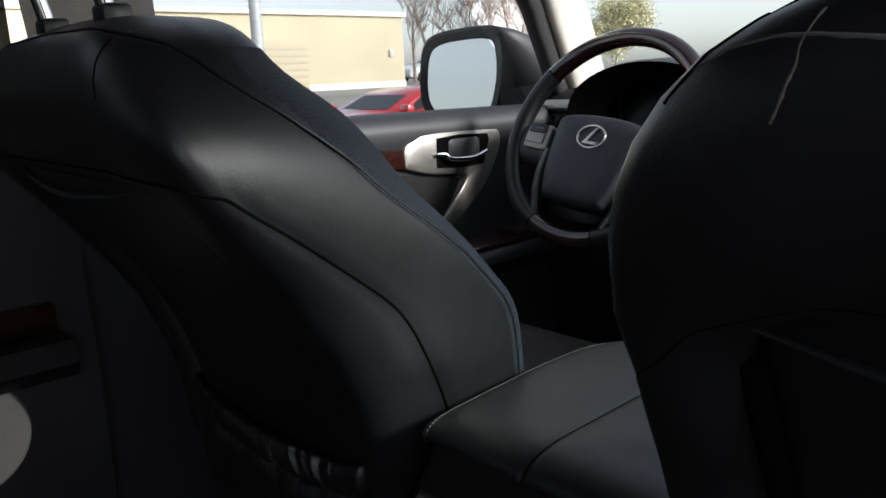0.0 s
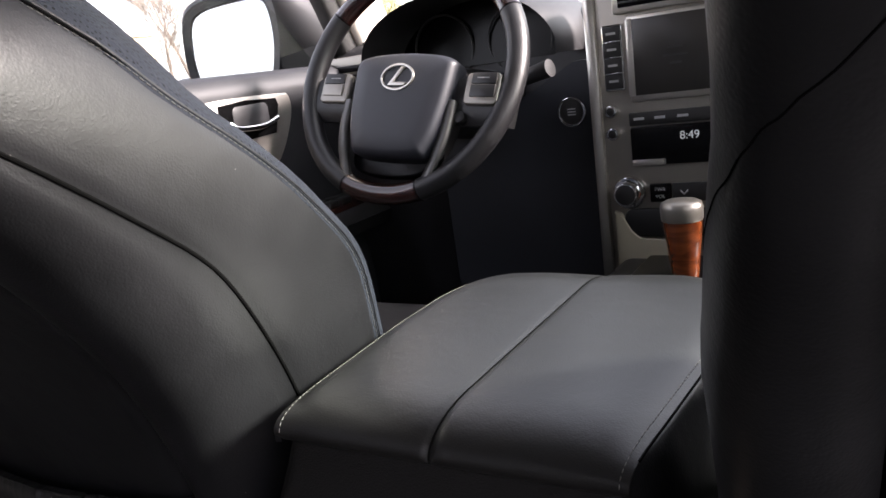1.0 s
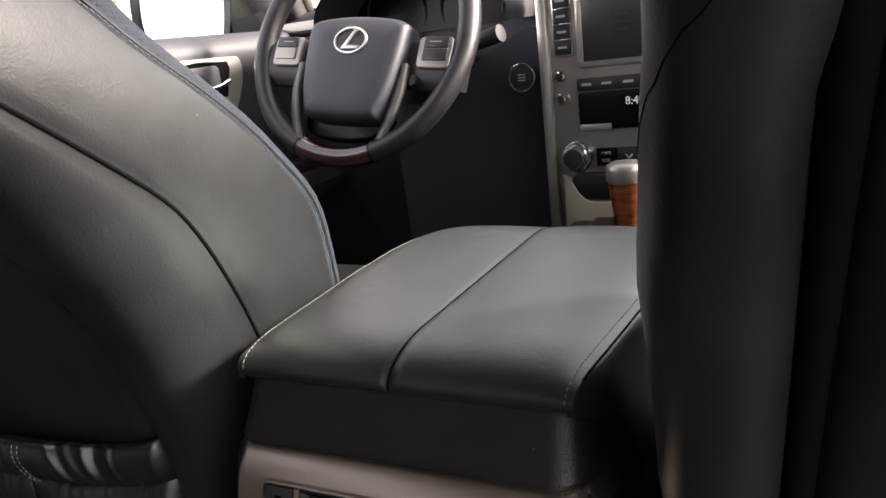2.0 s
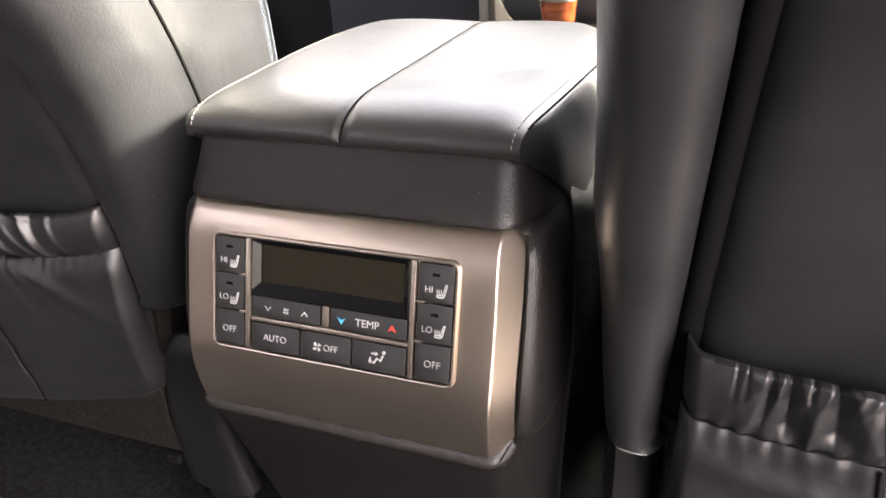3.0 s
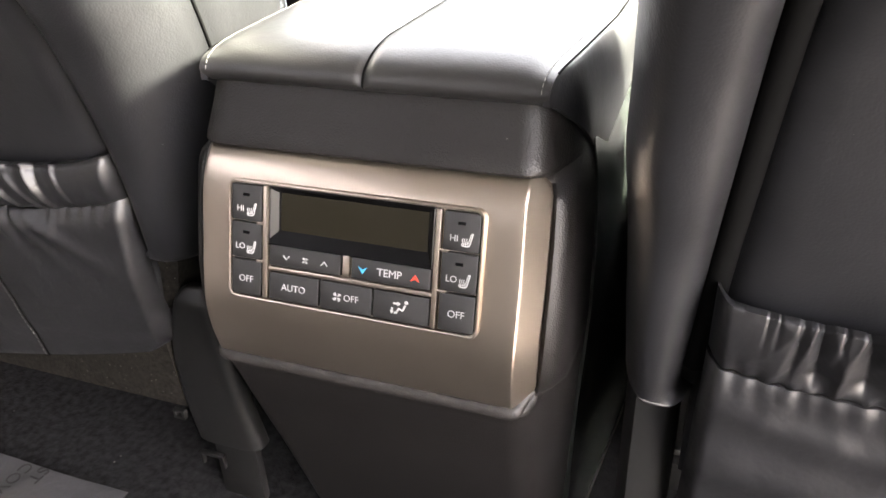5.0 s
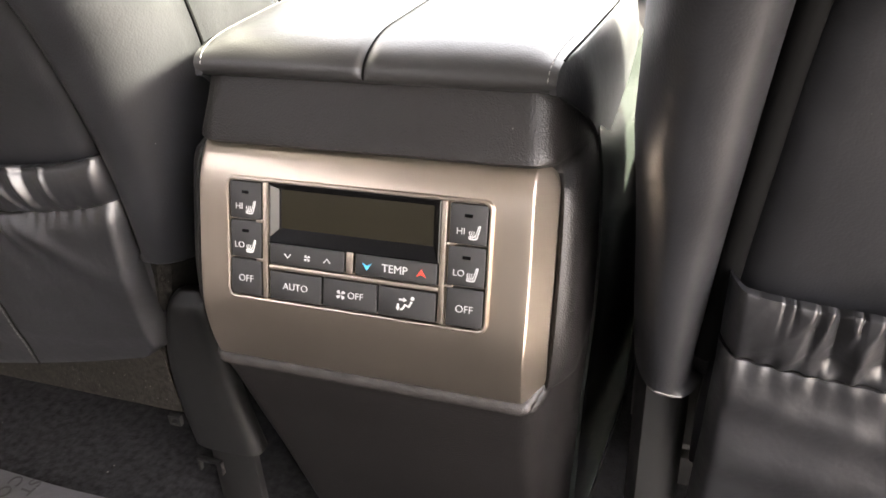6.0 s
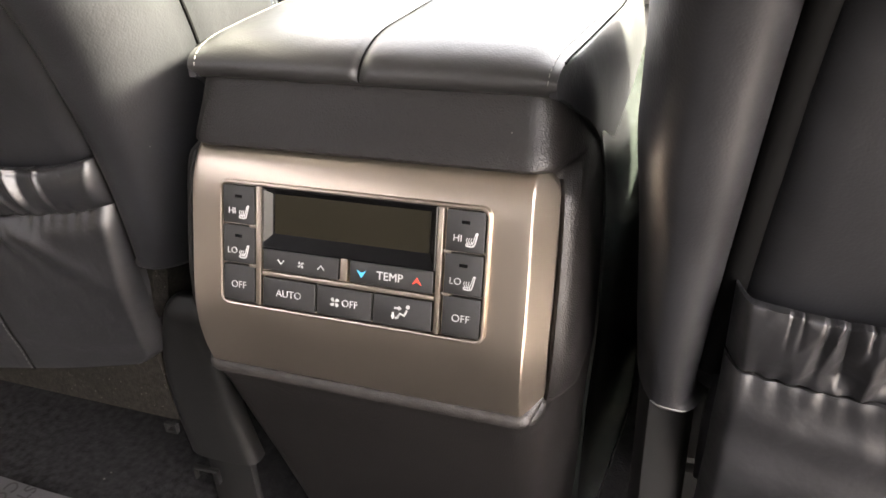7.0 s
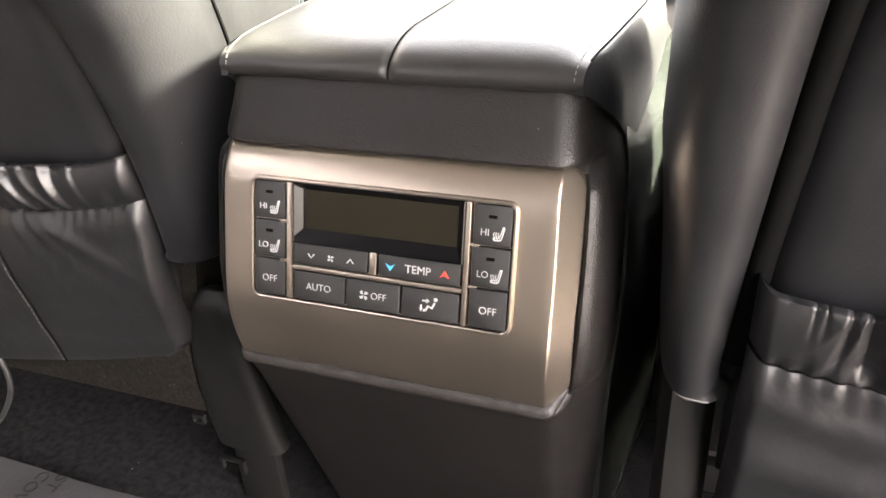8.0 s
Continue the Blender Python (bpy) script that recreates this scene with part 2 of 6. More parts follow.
def loft(rings, closed=True, caps=True):
    """A skin over rings of equally many points."""
    bm = bmesh.new()
    vs = [[bm.verts.new(p) for p in ring] for ring in rings]
    n = len(rings[0])
    for a, b in zip(vs, vs[1:]):
        for i in range(n if closed else n - 1):
            j = (i + 1) % n
            bm.faces.new((a[i], a[j], b[j], b[i]))
    if caps and closed:
        bm.faces.new(vs[0][::-1])
        bm.faces.new(vs[-1])
    return bm


def slab(rows, back):
    """A sheet over a grid of points, with thickness along the vector back."""
    bm = bmesh.new()
    back = Vector(back)
    f = [[bm.verts.new(p) for p in r] for r in rows]
    g = [[bm.verts.new(Vector(p) + back) for p in r] for r in rows]
    nr, nc = len(rows), len(rows[0])
    for i in range(nr - 1):
        for j in range(nc - 1):
            bm.faces.new((f[i][j], f[i][j + 1], f[i + 1][j + 1], f[i + 1][j]))
            bm.faces.new((g[i][j], g[i + 1][j], g[i + 1][j + 1], g[i][j + 1]))
    for i in range(nr - 1):
        for j, s in ((0, 1), (nc - 1, -1)):
            q = (f[i][j], f[i + 1][j], g[i + 1][j], g[i][j])
            bm.faces.new(q[::s])
    for j in range(nc - 1):
        for i, s in ((0, -1), (nr - 1, 1)):
            q = (f[i][j], f[i][j + 1], g[i][j + 1], g[i][j])
            bm.faces.new(q[::s])
    return bm


def smooth_path(points, steps=8, closed=False):
    """Catmull-Rom through the points."""
    pts = [Vector(p) for p in points]
    n = len(pts)
    out = []
    for i in range(n if closed else n - 1):
        p = [pts[(i + k) % n] if closed else pts[min(max(i + k, 0), n - 1)] for k in (-1, 0, 1, 2)]
        for s in range(steps):
            t = s / steps
            out.append(0.5 * (2 * p[1] + (p[2] - p[0]) * t + (2 * p[0] - 5 * p[1] + 4 * p[2] - p[3]) * t * t + (3 * p[1] - p[0] - 3 * p[2] + p[3]) * t ** 3))
    if not closed:
        out.append(pts[-1])
    return out


def tube(points, r, n=10, closed=False, flat=1.0):
    """A round or flattened rod along a path; r is a number or one for each point."""
    pts = [Vector(p) for p in points]
    rs = r if isinstance(r, (list, tuple)) else [r] * len(pts)
    rings, up = [], None
    for i, p in enumerate(pts):
        a = pts[(i - 1) % len(pts)] if closed or i else p
        b = pts[(i + 1) % len(pts)] if closed or i < len(pts) - 1 else p
        d = (b - a).normalized()
        if up is None:
            up = d.orthogonal().normalized()
        up = (up - d * up.dot(d)).normalized()
        side = d.cross(up)
        rings.append([p + (up * math.cos(k) + side * flat * math.sin(k)) * rs[i] for k in (2 * math.pi * q / n for q in range(n))])
    if closed:
        rings.append(rings[0])
        bm = loft(rings, True, False)
        bmesh.ops.remove_doubles(bm, verts=bm.verts, dist=1e-6)
        return bm
    return loft(rings)


def prism(outline, depth, bevel=0.0, seg=2):
    """A flat polygon in xy, extruded by depth along z, with rounded edges on top."""
    bm = bmesh.new()
    lo = [bm.verts.new((x, y, 0)) for x, y in outline]
    hi = [bm.verts.new((x, y, depth)) for x, y in outline]
    n = len(outline)
    bm.faces.new(lo[::-1])
    bm.faces.new(hi)
    for i in range(n):
        bm.faces.new((lo[i], lo[(i + 1) % n], hi[(i + 1) % n], hi[i]))
    bmesh.ops.recalc_face_normals(bm, faces=bm.faces)
    if bevel:
        top = [e for e in bm.edges if e.verts[0].co.z > depth * 0.5 and e.verts[1].co.z > depth * 0.5]
        bmesh.ops.bevel(bm, geom=top, offset=bevel, segments=seg, affect="EDGES", profile=0.5)
    return bm


def rounded(x0, x1, y0, y1, r, n=5):
    """The outline of a rectangle with round corners."""
    out = []
    for cx, cy, a0 in ((x1 - r, y1 - r, 0), (x0 + r, y1 - r, 90), (x0 + r, y0 + r, 180), (x1 - r, y0 + r, 270)):
        for k in range(n + 1):
            a = radians(a0 + 90 * k / n)
            out.append((cx + r * math.cos(a), cy + r * math.sin(a)))
    return out


def frame_ring(outer, inner, depth, bevel=0.0):
    """A flat frame between two outlines of equally many points, extruded along z."""
    bm = bmesh.new()
    n = len(outer)
    L = [[bm.verts.new((x, y, z)) for x, y in o] for o, z in ((outer, 0), (outer, depth), (inner, depth), (inner, 0))]
    for a, b in zip(L, L[1:] + L[:1]):
        for i in range(n):
            bm.faces.new((a[i], a[(i + 1) % n], b[(i + 1) % n], b[i]))
    bmesh.ops.recalc_face_normals(bm, faces=bm.faces)
    if bevel:
        top = [e for e in bm.edges if e.verts[0].co.z > depth * 0.5 and e.verts[1].co.z > depth * 0.5 and e.calc_face_angle(0) > 0.5]
        bmesh.ops.bevel(bm, geom=top, offset=bevel, segments=2, affect="EDGES", profile=0.5)
    return bm


def lettering(text, size, m, depth=0.0002, thin=0.0):
    """Writing in the built-in font as a mesh; m places its middle."""
    cu = bpy.data.curves.new("writing", "FONT")
    cu.body, cu.size, cu.extrude, cu.offset = text, size, depth, -thin * size
    cu.align_x, cu.align_y = "CENTER", "CENTER"
    ob = bpy.data.objects.new("writing", cu)
    me = bpy.data.meshes.new_from_object(ob)
    bpy.data.objects.remove(ob)
    bpy.data.curves.remove(cu)
    bm = bmesh.new()
    bm.from_mesh(me)
    bpy.data.meshes.remove(me)
    bm.transform(m)
    return bm


def join(*bms):
    """Several bmeshes in one."""
    me = bpy.data.meshes.new("join")
    out = bmesh.new()
    for b in bms:
        b.to_mesh(me)
        out.from_mesh(me)
        b.free()
    bpy.data.meshes.remove(me)
    return out


def stitches(path, length=0.0035, gap=0.0022, r=0.0005, lift=(0, 0, 0)):
    """A row of short threads along a path."""
    pts = [Vector(p) + Vector(lift) for p in path]
    dist = [0.0]
    for a, b in zip(pts, pts[1:]):
        dist.append(dist[-1] + (b - a).length)

    def along(s):
        i = max(0, min(len(pts) - 2, int(np.searchsorted(dist, s)) - 1))
        k = (s - dist[i]) / max(1e-9, dist[i + 1] - dist[i])
        return pts[i].lerp(pts[i + 1], k)
    out, s = [], 0.0
    bm = bmesh.new()
    while s + length < dist[-1]:
        a, b = along(s), along(s + length)
        d = (b - a).normalized()
        u = d.orthogonal().normalized()
        v = d.cross(u)
        ring = lambda c, q: [bm.verts.new(c + (u * math.cos(t) + v * math.sin(t)) * q) for t in (0, 1.57, 3.14, 4.71)]
        rings = [ring(a, r * 0.5), ring(a.lerp(b, 0.25), r), ring(a.lerp(b, 0.75), r), ring(b, r * 0.5)]
        for p, q in zip(rings, rings[1:]):
            for i in range(4):
                bm.faces.new((p[i], p[(i + 1) % 4], q[(i + 1) % 4], q[i]))
        s += length + gap
    return bm


def basis(origin, u, v):
    """A matrix whose x, y and z run along u, v and their normal."""
    u, v = Vector(u).normalized(), Vector(v).normalized()
    w = u.cross(v)
    m = Matrix((u, v, w)).transposed().to_4x4()
    m.translation = origin
    return m


def curve_at(table):
    """A smooth function through (x, y) pairs."""
    xs, ys = zip(*table)

    def f(x):
        i = max(0, min(len(xs) - 2, int(np.searchsorted(xs, x)) - 1))
        t = min(1, max(0, (x - xs[i]) / (xs[i + 1] - xs[i])))
        d = [(ys[min(len(ys) - 1, k + 1)] - ys[max(0, k - 1)]) / (xs[min(len(xs) - 1, k + 1)] - xs[max(0, k - 1)]) for k in (i, i + 1)]
        h = xs[i + 1] - xs[i]
        return ys[i] * (2 * t ** 3 - 3 * t * t + 1) + h * d[0] * (t ** 3 - 2 * t * t + t) + ys[i + 1] * (3 * t * t - 2 * t ** 3) + h * d[1] * (t ** 3 - t * t)
    return f


# ---- shell of the car ----
floor = part("floor", slab([[(x, y, 0.004 * noise.noise((x * 6, y * 6, 0))) for x in np.linspace(-0.8, 0.8, 40)] for y in np.linspace(-1.3, 1.5, 60)], (0, 0, -0.03)), CARPET)
tagged(floor, "dark grey carpeted car floor", "floor", kind="structure")
roof = part("ceiling", slab([[(x, y, 1.16 - 0.10 * (x / 0.75) ** 4 - 0.03 * (y / 1.0) ** 2) for x in np.linspace(-0.66, 0.66, 14)] for y in np.linspace(-1.3, 0.42, 20)], (0, 0, 0.03)), HEADLINER)
tagged(roof, "light grey fabric headliner", "ceiling", kind="structure")
back_wall = part("wall_rear", rbox(-0.78, 0.78, -1.33, -1.28, -0.02, 0.72, 0.01), CARPET)
tagged(back_wall, "dark rear bulkhead of the cabin", "wall", kind="structure")
front_wall = part("wall_front", join(rbox(-0.73, 0.73, 1.46, 1.50, -0.02, 0.585, 0.01), rbox(-0.73, 0.73, 1.14, 1.455, 0.56, 0.585, 0.01)), DOOR_PLASTIC)
tagged(front_wall, "dark bulkhead and cowl ahead of the dashboard", "wall", kind="structure")

SIDE = Matrix(((0, 0, 1, 0), (1, 0, 0, 0), (0, 1, 0, 0), (0, 0, 0, 1)))  # outline (y, z) extruded along x
BELT = 0.655


def side_wall(s):
    """Pillars and door skins of one side; s is -1 for the driver's side."""
    side = "left" if s < 0 else "right"
    m = Matrix.Translation((s * 0.735 if s > 0 else -0.775, 0, 0)) @ SIDE
    front = [(1.5, -0.05), (1.5, 0.60), (1.12, 0.62)]
    # the passenger's rear doorway, out of view, is left open to let light in: a sill and the body behind it are left
    # there
    if s < 0:
        rear = [(0.8, BELT - 0.02), (-1.3, BELT - 0.005), (-1.3, -0.05)]
    else:
        rear = [(0.8, BELT - 0.02), (-0.05, BELT - 0.005), (-0.06, 0.012), (-0.80, 0.012), (-0.92, BELT - 0.005), (-1.3, BELT - 0.005), (-1.3, -0.05)]
    lower = part("wall_" + side, prism((front + rear)[::-1], 0.04), DOOR_PLASTIC, m=m)
    tagged(lower, "dark door skin below the windows", "wall", kind="structure")
    z0 = BELT - 0.01
    # B pillar with its light trim
    bp = part("trim_b_pillar_" + side, loft([[(s * (0.70 + q * 0.0 - lean), y0 + dy, z) for dy, q in ((0, 1), (0.03, 0), (0.13, 0), (0.16, 1), (0.16, 1.6), (0, 1.6))] for z, y0, lean in ((0.60, -0.06, -0.04), (z0 + 0.015, -0.06, 0.0), (0.9, -0.09, 0.03), (1.12, -0.11, 0.08))]), PILLAR_TRIM)
    tagged(bp, "light grey trimmed door pillar", "pillar", kind="structure")
    # window run above the belt
    for a, b in ((-1.25, -0.09), (0.12, 0.86)):
        if s > 0:
            continue
        wf = part("window_frame_" + side, tube([(s * 0.725, a, z0 + 0.005), (s * 0.725, b, z0 - 0.008)], 0.012, 8), RUBBER)
        tagged(wf, "black rubber window seal", "window seal", kind="structure")
    rail = part("trim_roof_rail_" + side, tube(smooth_path([(s * 0.63, -1.3, 1.07), (s * 0.64, -0.3, 1.12), (s * 0.64, 0.3, 1.09), (s * 0.645, 0.55, 1.03)], 6), 0.035, 10), HEADLINER)
    tagged(rail, "light fabric roof rail", "trim", kind="structure")


side_wall(-1)
side_wall(1)


PILLAR = curve_at([(0.62, 1.088), (0.68, 1.046), (0.74, 1.004), (0.85, 0.925), (0.93, 0.85), (1.02, 0.68), (1.10, 0.42)])


def a_pillar(s):
    path = [Vector((s * (0.715 - 0.17 * (z - 0.62)), PILLAR(z), z)) for z in (1.10, 1.07, 1.02, 0.97, 0.93, 0.89, 0.85, 0.79, 0.74, 0.68, 0.62)]

    def post_bar(wide, deep, along, out):
        """A rounded flat bar along the pillar, its broad face towards the cabin."""
        rings = []
        for i, p in enumerate(path):
            d = (path[min(i + 1, len(path) - 1)] - path[max(i - 1, 0)]).normalized()
            n = Vector((-s * 0.94, -0.30, 0.18))
            n = (n - d * n.dot(d)).normalized()
            w = d.cross(n) * s
            c = p + w * along + n * out
            rings.append([c + w * wide * math.copysign(abs(math.cos(t)) ** 0.6, math.cos(t)) + n * deep * math.copysign(abs(math.sin(t)) ** 0.8, math.sin(t)) for t in np.linspace(0, 2 * math.pi, 20, endpoint=False)])
        return loft(rings)
    post = thing("a_pillar", "light grey windscreen pillar with a grab handle", "pillar", path[4], kind="structure")
    part("trim", post_bar(0.050, 0.020, 0.0, 0.0), TRIM_LIGHT, post, "", 60)
    part("door_frame", post_bar(0.021, 0.020, -0.066, -0.020), RUBBER, post, "black rubber door frame", 60)
    g = smooth_path([(s * 0.60, 0.64, 0.985), (s * 0.590, 0.67, 0.955), (s * 0.605, 0.79, 0.90), (s * 0.635, 0.82, 0.90)], 6)
    part("grab_handle", tube(g, 0.013, 10, flat=0.8), TRIM_LIGHT, post, "light grey grab handle")


a_pillar(-1)
a_pillar(1)
header = part("trim_windscreen_header", tube([(-0.66, 0.45, 1.10), (0, 0.50, 1.125), (0.66, 0.45, 1.10)], 0.05, 10, flat=0.6), HEADLINER)
tagged(header, "light fabric trim over the windscreen", "trim", kind="structure")

pane_rows = [[(x, PILLAR(z) + 0.02 + 0.12 * (1 - (x / 0.7) ** 2), z) for x in np.linspace(-0.70, 0.70, 12)] for z in np.linspace(1.10, 0.64, 12)]
screen = part("window_windscreen", slab(pane_rows, (0, 0.003, 0.004)), GLASS)
screen.visible_shadow = False
tagged(screen, "clear sloping windscreen", "window", kind="structure")
for s in (-1, 1):
    for y0, y1, top in ((0.10, 0.93, 0.52), (-1.25, -0.08, -1.25)):
        if s > 0 and y0 < 0:
            continue
        outline = [(y0, BELT - 0.02), (y1, BELT - 0.04), (top if top > 0 else y1, 1.06), (y0, 1.08)]
        pane = part("window_" + ("left" if s < 0 else "right"), prism(outline, 0.004), PRIVACY if y0 < 0 else (DRIVER_GLASS if s < 0 else SIDE_GLASS), m=Matrix.Translation((s * 0.745, 0, 0)) @ SIDE)
        pane.visible_shadow = y0 < 0 or s > 0
        tagged(pane, "clear side window of the car door", "window", kind="structure")

tailgate = part("window_tailgate", prism([(-0.66, 0.715), (0.66, 0.715), (0.60, 1.10), (-0.60, 1.10)], 0.004), GLASS, m=basis((0, -1.305, 0), (1, 0, 0), (0, 0, 1)))
tagged(tailgate, "clear tailgate window", "window", kind="structure")
quarter = part("window_quarter_right", prism([(-1.29, BELT - 0.01), (-0.93, BELT - 0.01), (-0.80, 1.07), (-1.29, 1.05)], 0.004), GLASS, m=Matrix.Translation((0.745, 0, 0)) @ SIDE)
tagged(quarter, "clear rear quarter window", "window", kind="structure")


def unseen_rear_door(angle):
    """The passenger's rear door, hinged on the door pillar and standing open by that many degrees; unseen, added to
    hold back light from its doorway.
    """
    swing = Matrix.Translation((0.765, -0.07, 0)) @ Matrix.Rotation(radians(angle), 4, "Z")
    ajar = thing("door_rear_right_unseen", "unseen dark rear door with tinted glass, added to block light", "car door", (0.765, -0.07, 0.1), kind="structure")
    skin = [(0.0, 0.09), (0.0, BELT), (-0.86, BELT), (-0.84, 0.45), (-0.70, 0.09)]
    part("door_skin", prism(skin[::-1], 0.05, 0.01), DOOR_PLASTIC, ajar, "dark padded door trim", m=swing @ SIDE)
    part("armrest", rbox(-0.05, 0.004, -0.62, -0.10, 0.38, 0.44, 0.015), SMOOTH_PLASTIC, ajar, "black armrest", m=swing)
    part("wood_inlay", rbox(-0.012, 0.004, -0.70, -0.06, 0.46, 0.50, 0.004), WOOD_DARK, ajar, "dark red wood inlay", m=swing)
    top = [(0.024, 0.02, BELT), (-0.01, 0.0, 1.04), (-0.01, -0.62, 1.05), (0.02, -0.85, BELT)]
    part("window_frame", tube(smooth_path([Vector((x + 0.03, y, z)) for x, y, z in top], 4), 0.018, 8), RUBBER, ajar, "black window frame", m=swing)
    part("pane", prism([(-0.01, BELT - 0.01), (-0.01, 1.04), (-0.61, 1.05), (-0.83, BELT - 0.01)], 0.004), PRIVACY, ajar, "tinted window glass", m=swing @ Matrix.Translation((0.03, 0, 0)) @ SIDE)


unseen_rear_door(45)


# ---- centre console ----
PANEL_Y = curve_at([(0.262, -0.0270), (0.272, -0.0302), (0.285, -0.0326), (0.303, -0.0332), (0.319, -0.0302), (0.351, -0.0205), (0.384, -0.0105), (0.393, -0.005), (0.401, 0.002), (0.41, 0.006)])
BODY_W = curve_at([(0.0, 0.114), (0.1, 0.116), (0.2, 0.119), (0.25, 0.1225), (0.28, 0.1240), (0.32, 0.1245), (0.37, 0.1235), (0.395, 0.1205), (0.41, 0.1180), (0.44, 0.1150)])
BODY_Y = curve_at([(0.0, 0.060), (0.1, 0.028), (0.158, 0.009), (0.2, -0.006), (0.24, -0.019), (0.258, -0.026), (0.264, -0.0255), (0.268, -0.018), (0.30, -0.016), (0.33, -0.011), (0.36, -0.003), (0.390, 0.0065), (0.398, 0.0060), (0.402, 0.0005), (0.410, 0.004), (0.42, 0.010), (0.437, 0.019), (0.442, 0.024)])
FRONT_W = curve_at([(0.0, 0.088), (0.1, 0.092), (0.2, 0.0955), (0.258, 0.0985), (0.30, 0.1030), (0.38, 0.1030), (0.402, 0.0995), (0.44, 0.0960)])


def flare(z, y):
    """How far the console's flank spreads ahead; the top stays narrow under the lid."""
    return 0.018 * max(0.0, (y - 0.10) / 0.20) * max(0.0, min(1.0, (0.41 - z) / 0.05))


def console_body():
    """The moulded tail of the console: a flat front, rolled edges and flanks that spread ahead; a lip stands round the sunk panel."""
    rings = []
    for z in (0.0, 0.05, 0.1, 0.15, 0.19, 0.22, 0.238, 0.25, 0.256, 0.260, 0.263, 0.266, 0.269, 0.273, 0.28, 0.30, 0.32, 0.34, 0.36, 0.37, 0.38, 0.386, 0.390, 0.394, 0.398, 0.400, 0.4025, 0.405, 0.410, 0.415, 0.42, 0.425, 0.43, 0.435, 0.4405):
        w, y0, fw = BODY_W(z), BODY_Y(z), FRONT_W(z)
        sunk = max(0.0, min(1.0, (z - 0.262) / 0.008, (0.3995 - z) / 0.008))
        lip = PANEL_Y(min(z, 0.40)) + 0.0168
        plain = [(fw - 0.006, y0), (fw, y0 + 0.0012), (fw + 0.005, y0 + 0.0045), (fw + 0.0085, y0 + 0.0095), (fw + 0.0105, y0 + 0.0155), (fw + 0.0125, y0 + 0.023), (fw + 0.016, y0 + 0.034), (w - 0.0015, y0 + 0.052)]
        proud = [(fw - 0.006, y0), (fw + 0.0030, lip + 0.0045), (fw + 0.0070, lip + 0.0042), (fw + 0.0086, lip + 0.0016), (fw + 0.0104, lip), (fw + 0.0130, lip + 0.0010), (fw + 0.0172, lip + 0.0060), (w - 0.0010, lip + 0.0185)]
        half = [(a + (c - a) * sunk, b + (d - b) * sunk) for (a, b), (c, d) in zip(plain, proud)]
        f = flare(z, 0.30)
        half += [(w, 0.10), (w + f, 0.30)]
        ring = [(x, y, z) for x, y in half[::-1]] + [(-x, y, z) for x, y in half]
        rings.append(ring)
    return loft(rings)


console = thing("centre_console", "black centre console with a champagne rear climate panel", "console", (0, 0.1, 0))
part("body", console_body(), PLASTIC, console, "grained black plastic body", 50)


def panel_half(z):
    """Half width of the panel's flat front."""
    return 0.0990 + 0.0022 * max(0.0, 1 - ((z - 0.345) / 0.075) ** 2)


def face_panel():
    """The panel: a flat front, crisp edges and side facets that run back into the lip."""
    rows = []
    zs = [0.2680, 0.2686, 0.2700] + list(np.linspace(0.275, 0.388, 26)) + [0.392, 0.395, 0.3975, 0.3993, 0.4005]
    for i, z in enumerate(zs):
        y, h = PANEL_Y(z), panel_half(z)
        k = max(0.0, min(1.0, (0.4008 - z) / 0.011)) ** 0.55 * (0.72 + 0.28 * min(1.0, (z - 0.268) / 0.008))
        rim = {0: 0.003, 1: 0.0008, len(zs) - 1: 0.004, len(zs) - 2: 0.0012}.get(i, 0.0)
        half = [(h - 0.0016, rim), (h - 0.0007, 0.0002 + rim), (h, 0.0008 + rim), (h + 0.0006, 0.0018 + rim)] + [(h + 0.0006 + 0.0092 * q * k, 0.0018 + 0.0150 * q * k + rim) for q in (0.33, 0.66, 0.92, 1.0)]
        row = [(-x, y + d, z) for x, d in reversed(half)] + [(x, y + rim, z) for x in np.linspace(-0.096, 0.096, 9)] + [(x, y + d, z) for x, d in half]
        rows.append(row)
    return slab(rows, (0, 0.010, 0))


part("face_panel", face_panel(), SATIN, console, "satin champagne metal face panel", 24)

# rear climate control unit
CU = basis((0, -0.0195, 0.3508), (1, 0, 0), (0, 0.0200, 0.0655))
UW, UH = 0.0782, 0.0345
unit = part("control_unit", prism(rounded(-UW, UW, -UH, UH, 0.004), 0.0006, 0.0), SMOOTH_PLASTIC, console, "black rear climate control unit", m=CU)
lip = frame_ring(rounded(-UW - 0.0022, UW + 0.0022, -UH - 0.0022, UH + 0.0022, 0.0055), rounded(-UW, UW, -UH, UH, 0.004), 0.0050, 0.0011)
part("bezel_lip", lip, SATIN, unit, "bright metal edge round the controls", m=CU)


def cell(u0, u1, v0, v1):
    """Local x and y of a piece, from shares of the unit's width and height (v runs down)."""
    return -UW + 2 * UW * u0, -UW + 2 * UW * u1, UH - 2 * UH * v1, UH - 2 * UH * v0


def key(name, u0, u1, v0, v1, mat=BUTTON, h=0.0046, bevel=0.0006, label=""):
    x0, x1, y0, y1 = cell(u0, u1, v0, v1)
    return part(name, prism(rounded(x0, x1, y0, y1, 0.0008, 2), h, bevel), mat, unit, label, m=CU)


def write(text, u, v, size, mat=PRINT, h=0.0047, thin=0.012):
    x, y = -UW + 2 * UW * u, UH - 2 * UH * v
    return part("lettering", lettering(text, size, CU @ Matrix.Translation((x, y, h)), thin=thin), mat, unit)


